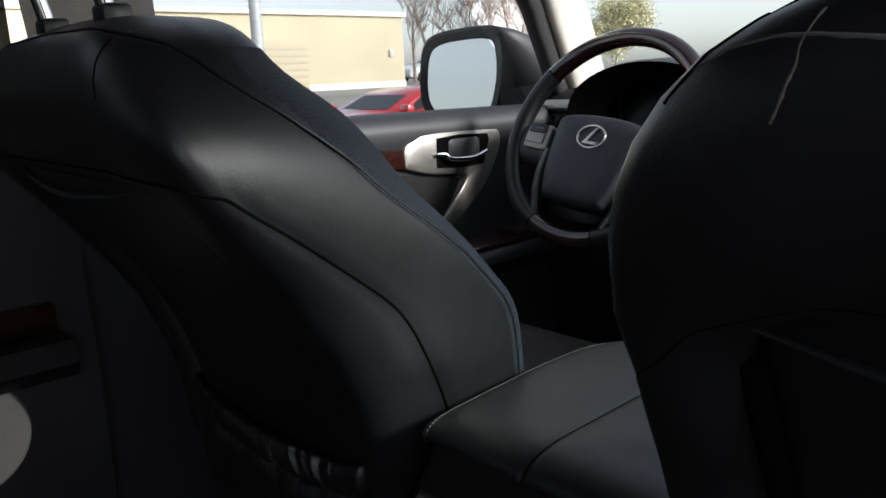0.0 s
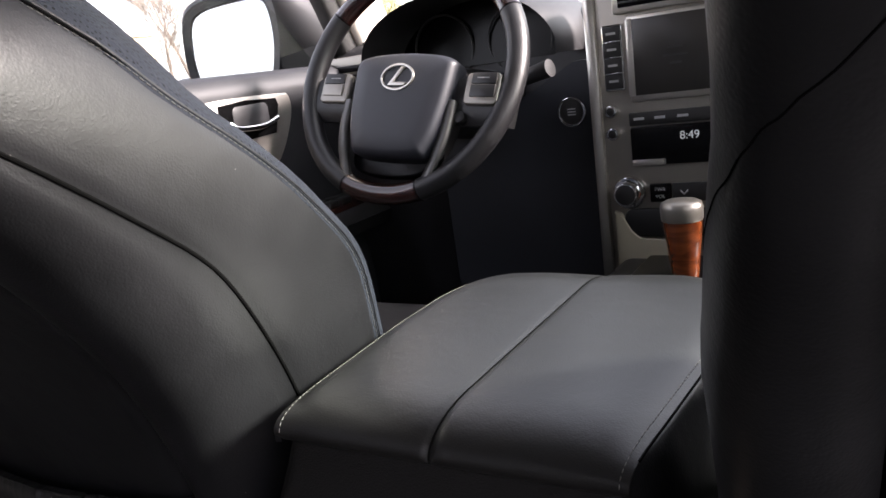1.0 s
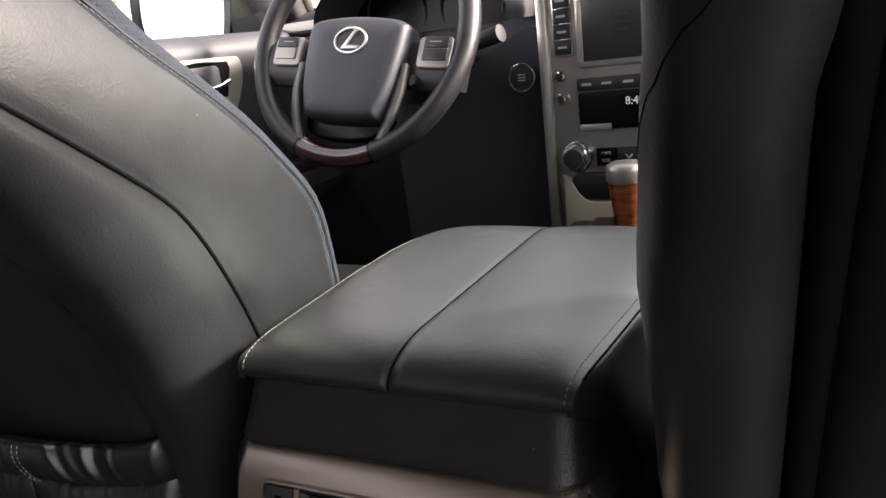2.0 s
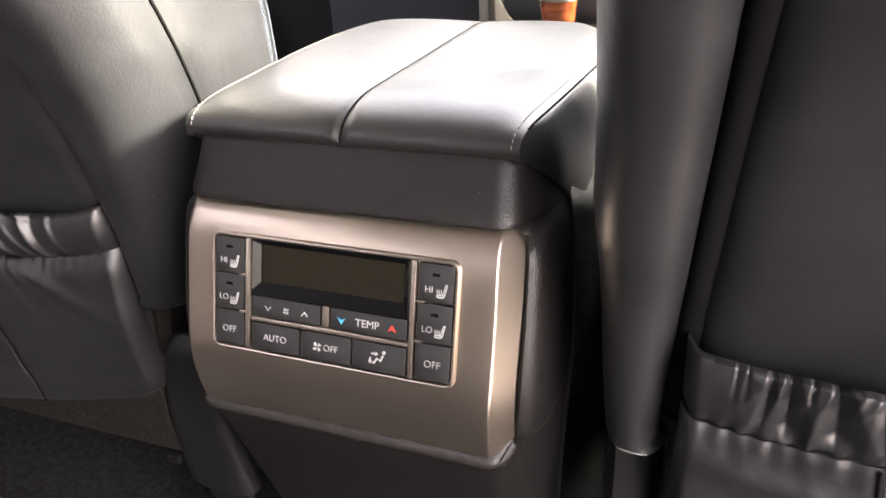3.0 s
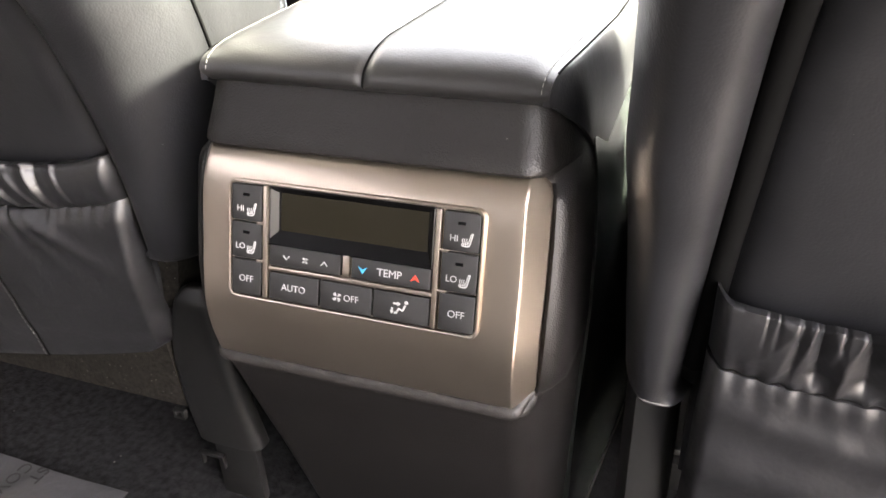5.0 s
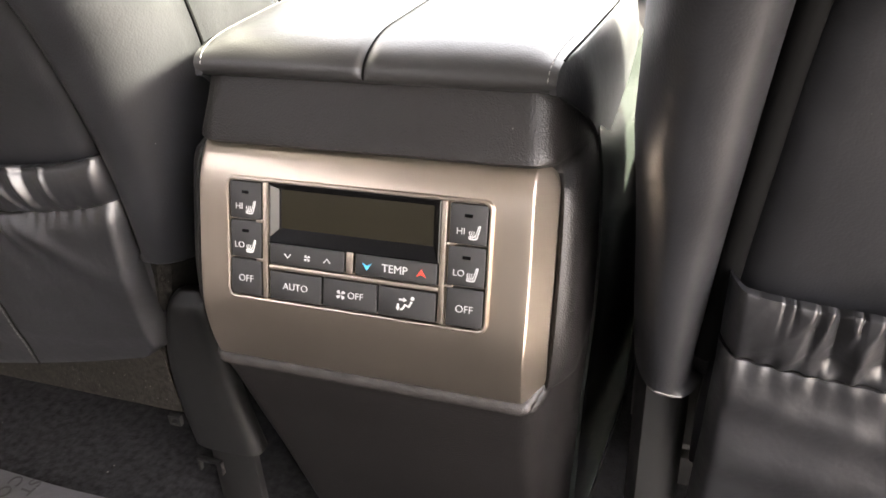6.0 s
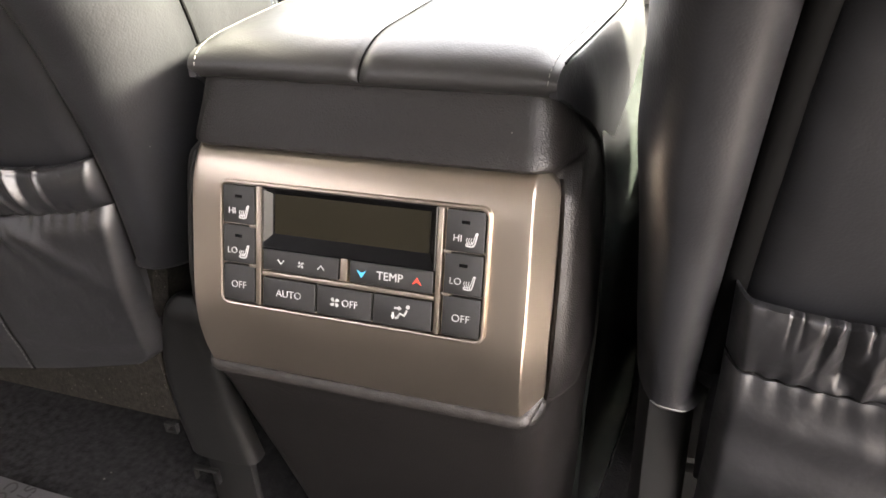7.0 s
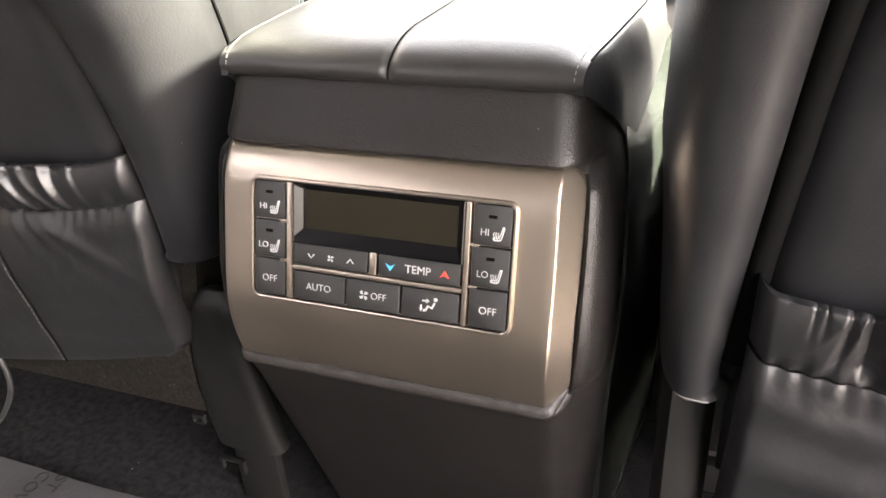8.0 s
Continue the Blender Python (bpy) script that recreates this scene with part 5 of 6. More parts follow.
part("button_ring", frame_ring([(0.021 * math.cos(a), 0.021 * math.sin(a)) for a in np.linspace(0, 6.283, 36, endpoint=False)], [(0.0175 * math.cos(a), 0.0175 * math.sin(a)) for a in np.linspace(0, 6.283, 36, endpoint=False)], 0.008, 0.001), CHROME, btn, "chrome ring", m=SB)
for k in (-0.004, 0.0, 0.004):
    part("label_bar", rbox(-0.006, 0.006, k - 0.0008, k + 0.0008, 0.006, 0.0063, 0), PRINT_GREY, btn, m=SB)

# side air vent
part("side_vent_frame", rbox(-0.73, -0.56, 0.885, 0.90, 0.635, 0.668, 0.004), STACK_SILVER, dash, "silver side vent surround")
part("side_vent", rbox(-0.715, -0.60, 0.878, 0.89, 0.640, 0.652, 0.002), GLOSS_BLACK, dash)
for k in range(9):
    part("defrost_slot", rbox(-0.66 + k * 0.016, -0.65 + k * 0.016, 0.93, 0.96, 0.684, 0.690, 0.001), GLOSS_BLACK, dash)

# centre stack, on a face that leans forward at its top
ST = basis((0, 0.755, 0.50), (1, 0, 0), (0, 0.035, 1))


def st(name, x0, x1, z0, z1, d0, d1, mat, bevel=0.002, label="", parent=None, r=None):
    """A piece of the stack: x and height as in the room, depth towards the seats."""
    if r is None:
        bm = rbox(x0, x1, z0 - 0.50, z1 - 0.50, d0, d1, bevel)
    else:
        bm = prism(rounded(x0, x1, z0 - 0.50, z1 - 0.50, r), d1 - d0, bevel)
        bm.transform(Matrix.Translation((0, 0, d0)))
    return part(name, bm, mat, parent or dash, label, m=ST)


stack = st("centre_stack", -0.158, 0.158, 0.30, 0.72, -0.09, 0.0, STACK_SILVER, 0.012, "grey-silver centre stack")
st("stack_side_strip", -0.166, -0.150, 0.30, 0.70, -0.06, 0.006, SILVER, 0.005, "silver edge strip", stack)
st("stack_side_strip", 0.150, 0.166, 0.30, 0.70, -0.06, 0.006, SILVER, 0.005, "silver edge strip", stack)
st("vent_surround", -0.124, 0.124, 0.664, 0.72, 0.0, 0.008, SILVER, 0.003, "silver vent surround", stack)
st("vent_opening", -0.116, -0.004, 0.671, 0.716, 0.002, 0.0085, GLOSS_BLACK, 0.001, "", stack)
st("vent_opening", 0.004, 0.116, 0.671, 0.716, 0.002, 0.0085, GLOSS_BLACK, 0.001, "", stack)
for k in range(4):
    for a, b in ((-0.114, -0.006), (0.006, 0.114)):
        st("vent_slat", a, b, 0.676 + k * 0.011, 0.679 + k * 0.011, 0.004, 0.012, DASH, 0.001, "", stack)
for a in (-0.148, 0.112):
    st("button_column", a + 0.006, a + 0.034, 0.565, 0.652, 0.0, 0.004, CHROME, 0.002, "chrome edged button column", stack, 0.003)
    for k in range(4):
        z0 = 0.568 + k * 0.0208
        b = st("side_button", a + 0.008, a + 0.032, z0, z0 + 0.0195, 0.002, 0.0062, BUTTON, 0.0008, "", stack)
        st("label_bar", a + 0.013, a + 0.026, z0 + 0.0085, z0 + 0.0115, 0.0062, 0.0066, PRINT_GREY, 0, "", b)
    for k in range(3):
        z0 = 0.5875 + k * 0.0208
        st("button_rib", a + 0.018, a + 0.034, z0, z0 + 0.0018, 0.006, 0.008, CHROME, 0.0004, "", stack)
st("screen_surround", -0.107, 0.107, 0.548, 0.660, 0.0, 0.007, SILVER, 0.003, "silver screen surround", stack)
st("screen_edge", -0.108, -0.099, 0.556, 0.656, 0.004, 0.009, SILVER, 0.002, "bright silver screen edge", stack)
st("screen", -0.100, 0.100, 0.556, 0.655, 0.003, 0.0075, SCREEN, 0.001, "dark navigation screen", stack)
for k, (w, z) in enumerate(((0.020, 0.612), (0.032, 0.602), (0.016, 0.592))):
    st("screen_text_bar", -0.045 - w / 2, -0.045 + w / 2, z, z + 0.003, 0.0074, 0.0078, BUTTON, 0, "", stack)
st("climate_row", -0.112, 0.112, 0.516, 0.534, 0.0, 0.007, BUTTON, 0.002, "matt black climate button row", stack)
for x in (-0.098, -0.070, -0.040, 0.040, 0.070, 0.098):
    st("label_bar", x - 0.007, x + 0.007, 0.5235, 0.527, 0.0069, 0.0073, PRINT_GREY, 0, "", stack)
st("clock_display", -0.112, 0.112, 0.462, 0.514, 0.0, 0.005, GLOSS_BLACK, 0.002, "black clock and climate display", stack)
clock_glow = glow_material("clock_digits", (0.8, 0.85, 0.85), 0.012)
part("clock_digits", lettering("8:49", 0.015, ST @ Matrix.Translation((-0.033, -0.001, 0.0053))), clock_glow, stack, "lit clock digits")
st("eject_button", -0.110, -0.066, 0.462, 0.470, 0.004, 0.009, SILVER, 0.001, "", stack)
for z, r in ((0.538, 0.0095), (0.507, 0.0095)):
    for x in (-0.136, 0.136):
        k1 = cyl(r, r * 0.9, 0.008, 28, 0.001)
        knob = part("small_knob", k1, CHROME, stack, "small chrome knob", m=ST @ Matrix.Translation((x, z - 0.50, 0)))
        part("knob_cap", cyl(r * 0.62, r * 0.58, 0.009, 28, 0.001), BUTTON, knob, "", m=ST @ Matrix.Translation((x, z - 0.50, 0)))
for x in (-0.119, 0.119):
    kn = part("volume_knob", cyl(0.0235, 0.022, 0.008, 40, 0.002), CHROME, stack, "large chrome volume knob", m=ST @ Matrix.Translation((x, -0.075, 0)))
    part("knob_barrel", cyl(0.0175, 0.0165, 0.024, 40, 0.002), CHROME, kn, "", m=ST @ Matrix.Translation((x, -0.075, 0)))
    part("knob_cap", cyl(0.0145, 0.0140, 0.0245, 40, 0.001), BUTTON, kn, "dark knob cap", m=ST @ Matrix.Translation((x, -0.075, 0)))
st("power_button", -0.090, -0.062, 0.411, 0.436, 0.0, 0.006, GLOSS_BLACK, 0.001, "black power button", stack)
part("lettering", lettering("PWR", 0.0068, ST @ Matrix.Translation((-0.076, -0.0715, 0.0062))), PRINT_GREY, stack)
part("lettering", lettering("VOL", 0.0068, ST @ Matrix.Translation((-0.076, -0.0815, 0.0062))), PRINT_GREY, stack)
st("seek_buttons", -0.060, 0.060, 0.411, 0.436, 0.0, 0.006, BUTTON, 0.001, "matt black seek buttons", stack)
part("seek_arrow", tube([(-0.049, -0.0735, 0), (-0.044, -0.079, 0), (-0.039, -0.0735, 0)], 0.001, 6), PRINT_GREY, stack, m=ST @ Matrix.Translation((0, 0, 0.0063)))
cheek = [(-0.141, -0.200), (-0.070, -0.200), (-0.070, -0.141), (-0.106, -0.139), (-0.118, -0.128), (-0.132, -0.104), (-0.141, -0.100)]
part("side_cheek", prism(cheek, 0.010, 0.003), CHEEK, stack, "pale beige cheek beside the shifter", m=ST)
st("lower_bin", -0.128, 0.130, 0.3625, 0.402, 0.0, 0.0065, SMOOTH_PLASTIC, 0.003, "dark storage slot", stack, 0.012)

# gear shifter in front of the stack
shift = thing("gear_shifter", "gear lever with an amber wood grip and chrome cap", "gear lever", (-0.017, 0.62, 0.34))
gx, gy = -0.017, 0.62
part("shift_plate", rbox(-0.09, 0.06, 0.50, 0.72, 0.332, 0.345, 0.005), GLOSS_BLACK, shift, "gloss black shift plate")
prof = [(0.345, 0.0150), (0.36, 0.0165), (0.375, 0.0185), (0.395, 0.0210), (0.412, 0.0228), (0.417, 0.0230)]
part("grip", loft([[(gx + r * math.cos(t), gy + r * 0.9 * math.sin(t), z) for t in np.linspace(0, 6.283, 32, endpoint=False)] for z, r in prof]), WOOD_AMBER, shift, "amber varnished wood grip", 60)
prof = [(0.417, 0.0235), (0.419, 0.0245), (0.432, 0.0250), (0.438, 0.0235), (0.441, 0.018), (0.442, 0.008)]
part("cap", loft([[(gx + r * math.cos(t), gy + r * 0.9 * math.sin(t), z) for t in np.linspace(0, 6.283, 32, endpoint=False)] for z, r in prof]), STACK_SILVER, shift, "satin chrome cap", 60)
part("console_bridge", rbox(-0.135, 0.135, 0.30, 0.76, 0.0, 0.333, 0.012), SMOOTH_PLASTIC, console, "dark front part of the console")

# ---- steering wheel ----
WC = basis((-0.393, 0.655, 0.622), (1, 0, 0), (0, math.sin(radians(28)), math.cos(radians(28)))) @ Matrix.Rotation(radians(-6.5), 4, "Z")
wheel = thing("steering_wheel", "black leather steering wheel with dark wood inlays", "steering wheel", (-0.385, 0.655, 0.622))
HUB = WC @ Matrix.Translation((0.010, -0.034, -0.009))
RW = 0.1715


def rim_arc(a0, a1, r, swell=None):
    n = max(8, int(abs(a1 - a0) / 5))
    pts = [(RW * math.cos(radians(a)), RW * math.sin(radians(a)), 0) for a in np.linspace(a0, a1, n)]
    rs = [r + (swell(a) if swell else 0) for a in np.linspace(a0, a1, n)]
    return tube(pts, rs, 16)


part("rim_wood_top", rim_arc(33, 147, 0.0150), WOOD_DARK, wheel, "dark varnished wood rim", 60, WC)
part("rim_wood_bottom", rim_arc(249, 291, 0.0150), WOOD_DARK, wheel, "dark varnished wood rim", 60, WC)
part("rim_leather", rim_arc(-68.5, 32.5, 0.0155), LEATHER, wheel, "black leather rim", 60, WC)
part("rim_leather", rim_arc(147.5, 248.5, 0.0155), LEATHER, wheel, "black leather rim", 60, WC)
for a in (32.8, 147.2, 248.8, 291.2):
    part("rim_joint", rim_arc(a - 0.4, a + 0.4, 0.0158), GLOSS_BLACK, wheel, "", 60, WC)
pad_out = smooth2([(-0.082, 0.030), (-0.076, 0.051), (-0.03, 0.059), (0.03, 0.059), (0.076, 0.051), (0.082, 0.030), (0.076, -0.035), (0.064, -0.075), (0.046, -0.089), (-0.046, -0.089), (-0.064, -0.075), (-0.076, -0.035), (-0.082, 0.030)])


def dome(outline, steps):
    """A cushion over an outline: (share of its size, height) from the foot up."""
    cx, cy = sum(p[0] for p in outline) / len(outline), sum(p[1] for p in outline) / len(outline)
    return loft([[(cx + (x - cx) * k, cy + (y - cy) * k, h) for x, y in outline] for k, h in steps])


hub = part("hub_pad", dome(pad_out[:-1], ((0.98, 0.0), (1.0, 0.004), (1.0, 0.024), (0.985, 0.031), (0.95, 0.037), (0.88, 0.0405), (0.6, 0.0425), (0.2, 0.043))), HUB_SKIN, wheel, "dark soft airbag pad", 60, HUB)
part("hub_back", dome([(x * 0.95, y * 0.95) for x, y in pad_out[:-1]], ((0.8, -0.035), (1.0, -0.025), (1.0, 0.004))), SMOOTH_PLASTIC, wheel, "", 60, HUB)
LOGO = HUB @ Matrix.Translation((0.0, 0.020, 0.0425))
ring = lambda a, b: [(a * math.cos(t), b * math.sin(t)) for t in np.linspace(0, 6.283, 48, endpoint=False)]
emblem = part("emblem", frame_ring(ring(0.0275, 0.0195), ring(0.0245, 0.0165), 0.0028, 0.0008), SILVER, hub, "oval chrome emblem", m=LOGO)
part("emblem_bar", prism([(0.004, 0.0155), (0.010, 0.0145), (-0.004, -0.0075), (0.017, -0.0075), (0.014, -0.0125), (-0.014, -0.0125)], 0.0026, 0.0006), SILVER, emblem, "slanted chrome bar", m=LOGO)
for s in (1, -1):
    part("side_spoke", loft([[(s * x, y, d) for y, d in ((-0.030, -0.012), (-0.034, 0.006), (-0.02, 0.016), (0.026, 0.016), (0.036, 0.006), (0.032, -0.012))] for x in (0.07, 0.11, 0.145, 0.164)]), SMOOTH_PLASTIC, wheel, "", 50, HUB)
    pod = part("switch_pod", prism(rounded(min(s * 0.098, s * 0.150), max(s * 0.098, s * 0.150), -0.006, 0.038, 0.007), 0.010, 0.003, 3), STACK_SILVER, wheel, "silver switch pod", 50, HUB @ Matrix.Translation((0, -0.004, 0.014)))
    part("switch", rbox(min(s * 0.108, s * 0.145), max(s * 0.108, s * 0.145), 0.018, 0.033, 0.022, 0.0265, 0.001), SMOOTH_PLASTIC, pod, "", 35, HUB)
    part("switch", rbox(min(s * 0.108, s * 0.145), max(s * 0.108, s * 0.145), 0.000, 0.0165, 0.022, 0.0265, 0.001), SMOOTH_PLASTIC if s > 0 else STACK_SILVER, pod, "", 35, HUB)
    part("switch_mark", rbox(min(s * 0.116, s * 0.134), max(s * 0.116, s * 0.134), 0.025, 0.0262, 0.0262, 0.0268, 0), PRINT_GREY, pod, "", 35, HUB)
    part("thumb_button", cyl(0.008, 0.0075, 0.012, 24, 0.001), SMOOTH_PLASTIC, wheel, "", 35, HUB @ Matrix.Translation((s * 0.096, -0.026, 0.008)))
    lp = [(s * 0.086, -0.040, 0.006), (s * 0.086, -0.08, 0.006), (s * 0.078, -0.12, 0.004), (s * 0.064, -0.158, 0.0)]
    part("lower_spoke", tube(smooth_path(lp, 5), [0.017] * 10 + [0.014] * 6, 12, flat=0.5), SPOKE_GREY, wheel, "", 60, WC)
part("lower_bridge", prism(smooth2([(-0.07, -0.100), (0.07, -0.100), (0.060, -0.136), (0.0, -0.146), (-0.060, -0.136), (-0.07, -0.100)])[:-1], 0.012, 0.004), GLOSS_BLACK, wheel, "gloss black lower bridge", 50, WC @ Matrix.Translation((0, 0, -0.016)))

# ---- driver's door ----
door = thing("door_front_left", "dark driver's door with silver handle trim and dark wood", "car door", (-0.72, 0.5, 0.3), kind="structure")
DM = Matrix(((0, 0, 1, -0.70), (1, 0, 0, 0), (0, 1, 0, 0), (0, 0, 0, 1)))  # outline (y, z), proud towards the room


def door_piece(name, outline, d0, d1, mat, label="", bevel=0.004, parent=None):
    return part(name, prism(outline, d1 - d0, bevel), mat, parent or door, label, 40, DM @ Matrix.Translation((0, 0, d0)))


rows = [[(-0.735 + off, y, z + 0.012 * (0.6 - y) * (z > 0.5)) for y in np.linspace(0.12, 1.0, 20)] for z, off in ((0.10, 0.04), (0.30, 0.05), (0.52, 0.045), (0.585, 0.042), (0.60, 0.05), (0.63, 0.058), (0.652, 0.05), (0.662, 0.03), (0.664, 0.005))]
part("upper_trim", slab(rows, (-0.02, 0, 0)), DOOR_PLASTIC, door, "dark padded door trim", 60)
door_piece("wood_inlay", [(0.20, 0.600), (0.487, 0.571), (0.487, 0.604), (0.20, 0.632)], 0.0, 0.0195, WOOD_DARK, "dark red wood inlay", 0.003)
handle_out = smooth2([(0.488, 0.572), (0.489, 0.606), (0.515, 0.620), (0.537, 0.629), (0.60, 0.632), (0.70, 0.627), (0.724, 0.621), (0.728, 0.594), (0.708, 0.553), (0.679, 0.517), (0.63, 0.478), (0.578, 0.448), (0.560, 0.459), (0.596, 0.497), (0.632, 0.535), (0.630, 0.547), (0.59, 0.551), (0.54, 0.557), (0.488, 0.572)])
door_piece("handle_surround", handle_out[:-1], 0.004, 0.022, SILVER, "satin silver handle surround", 0.005)
door_piece("handle_bowl", [(0.560, 0.566), (0.562, 0.618), (0.620, 0.621), (0.690, 0.617), (0.694, 0.606), (0.678, 0.562), (0.62, 0.560)], 0.012, 0.0235, GLOSS_BLACK, "black handle bowl", 0.0)
door_piece("bowl_inner", rounded(0.588, 0.668, 0.578, 0.614, 0.010), 0.012, 0.0250, DASH, "dark grey bowl back", 0.003)
lever = smooth_path([(-0.672, 0.556, 0.590), (-0.668, 0.572, 0.589), (-0.664, 0.586, 0.580), (-0.660, 0.634, 0.578), (-0.664, 0.672, 0.586)], 6)
part("handle_lever", tube(lever, [0.0035 + 0.0022 * min(1.0, i / 16) for i in range(len(lever))], 10, flat=0.7), CHROME, door, "chrome inside door lever", 60)
# no hollow is cut: a raised black plate paints the recess's shade
door_piece("map_recess_shade", [(0.15, 0.40), (0.545, 0.435), (0.590, 0.492), (0.625, 0.540), (0.48, 0.560), (0.15, 0.585)], -0.01, 0.0185, DEEP_BLACK, "raised black plate painting the shaded recess above the armrest", 0.004)
part("armrest", loft([[(-0.70, y, 0.36), (-0.60, y, 0.37), (-0.585, y, 0.395), (-0.60, y, 0.41 + 0.01 * y), (-0.70, y, 0.42 + 0.01 * y)] for y in np.linspace(0.15, 0.86, 12)]), SMOOTH_PLASTIC, door, "black door armrest", 50)
part("switch_plate", rbox(-0.685, -0.60, 0.50, 0.80, 0.415, 0.427, 0.004), WOOD_DARK, door, "dark wood window switch plate")
for k in range(4):
    part("window_switch", rbox(-0.655 + 0.025 * (k % 2), -0.636 + 0.025 * (k % 2), 0.70 + 0.035 * (k // 2), 0.727 + 0.035 * (k // 2), 0.426, 0.436, 0.003), SMOOTH_PLASTIC, door)

rear_door = thing("door_rear_left", "dark rear door with a wood inlaid armrest", "car door", (-0.72, -0.5, 0.3), kind="structure")
part("upper_trim", slab([[(-0.735 + off, y, z) for y in np.linspace(-1.0, -0.05, 16)] for z, off in ((0.08, 0.03), (0.30, 0.05), (0.38, 0.05), (0.52, 0.045), (0.62, 0.058), (0.652, 0.05), (0.664, 0.005))], (-0.02, 0, 0)), DOOR_PLASTIC, rear_door, "dark padded door trim", 60)
part("armrest", loft([[(-0.70, y, 0.375), (-0.64, y, 0.385), (-0.625, y, 0.405), (-0.64, y, 0.430), (-0.70, y, 0.435)] for y in np.linspace(-0.85, -0.09, 10)]), SMOOTH_PLASTIC, rear_door, "black armrest", 50)
part("wood_inlay", rbox(-0.695, -0.672, -0.80, -0.095, 0.436, 0.472, 0.004), WOOD_DARK, rear_door, "dark red wood inlay")
part("speaker", cyl(0.075, 0.070, 0.012, 40, 0.003), TRIM_LIGHT, rear_door, "pale round speaker grille", m=Matrix(((0, 0, 1, -0.685), (1, 0, 0, -0.215), (0, 1, 0, 0.325), (0, 0, 0, 1))))

# ---- door mirror ----
mir = thing("door_mirror", "dark grey door mirror with bright glass", "mirror", (-0.80, 0.92, 0.68))
MG = basis((-0.910, 0.86, 0.708), (0.95, 0.30, 0.0), (0.0, 0.06, 1)) @ Matrix.Scale(1.05, 4)
glass_out = smooth2([(-0.083, 0.0), (-0.078, 0.055), (-0.055, 0.078), (0.0, 0.086), (0.055, 0.086), (0.075, 0.070), (0.080, 0.010), (0.066, -0.055), (0.040, -0.080), (0.0, -0.078), (-0.050, -0.066), (-0.076, -0.04), (-0.083, 0.0)])[:-1]
part("mirror_glass", prism(glass_out, 0.002), MIRROR, mir, "bright mirror glass", 30, MG @ Matrix.Translation((0, 0, 0.004)))
rings = []
for d, k, sx, sy in ((0.010, 1.03, 0, 0), (0.013, 1.19, 0, 0), (0.006, 1.27, 0.002, 0.002), (-0.03, 1.26, 0.020, 0.0), (-0.07, 1.16, 0.050, -0.004), (-0.105, 0.90, 0.075, -0.012), (-0.125, 0.45, 0.09, -0.02)):
    rings.append([(x * k + sx, y * k + sy, d) for x, y in glass_out])
rings.insert(0, [(x, y, 0.003) for x, y in glass_out])
part("housing", loft(rings), MIRROR_SHELL, mir, "dark grey mirror housing", 45, MG)
part("mirror_foot", loft([[(-0.84, 0.93, 0.645), (-0.80, 0.86, 0.645), (-0.80, 0.86, 0.685), (-0.84, 0.93, 0.69)], [(-0.75, 1.0, 0.63), (-0.735, 0.90, 0.63), (-0.735, 0.90, 0.70), (-0.75, 1.0, 0.71)]]), MIRROR_SHELL, mir, "")

# ---- outside ----
def ground_z(x, y):
    return -0.75 + 1.15 * min(1, max(0, (-x - 9) / 16)) ** 1.0


def axis_steps():
    v = [0, 2, 4, 6, 8, 9, 10, 12, 14, 16, 18, 20, 22, 25, 28, 34, 45, 70, 120, 300, 900]
    return [-a for a in v[:0:-1]] + v


ground = part("ground", slab([[(x, y, ground_z(x, y)) for x in axis_steps()] for y in axis_steps()], (0, 0, -0.2)), ASPHALT)
tagged(ground, "pale sunlit concrete of a car lot", "ground", kind="structure")

shop = thing("building", "long cream stucco building with a flat roof and steel door", "building", (-27, 5, 0.3))
part("wall", rbox(-30, -24, -22, 20.2, 0.0, 3.0, 0.02), STUCCO, shop, "cream stucco wall")
part("roof_edge", rbox(-30.1, -23.88, -22.1, 20.3, 3.0, 3.18, 0.03), ROOF_TRIM, shop, "pale metal roof edge")
part("plinth", rbox(-24.04, -23.93, -22, 20.2, 0.25, 0.55, 0.02), ROOF_TRIM, shop, "pale base course")
gate = part("roller_door", rbox(-24.0, -23.94, 11.0, 15.6, 0.30, 2.05, 0.02), STUCCO_DOOR, shop, "cream steel roller door")
for k in range(7):
    part("door_slat", rbox(-23.955, -23.925, 11.0, 15.6, 0.35 + k * 0.24, 0.55 + k * 0.24, 0.01), STUCCO_DOOR, gate)
part("wall_lamp", rbox(-24.0, -23.7, 12.2, 12.6, 2.42, 2.56, 0.03), POLE_GREY, shop, "grey wall lamp")
part("meter_box", rbox(-24.0, -23.9, 19.4, 19.6, 1.5, 1.75, 0.02), POLE_GREY, shop)

pole = thing("lamp_post", "grey galvanised lamp post in the car lot", "lamp post", (-14, 7.9, -0.4))
part("shaft", cyl(0.13, 0.10, 7.0, 20), POLE_GREY, pole, m=Matrix.Translation((-14, 7.9, -0.42)))
part("base_plate", rbox(-14.25, -13.75, 7.65, 8.15, -0.42, -0.36, 0.02), POLE_GREY, pole)


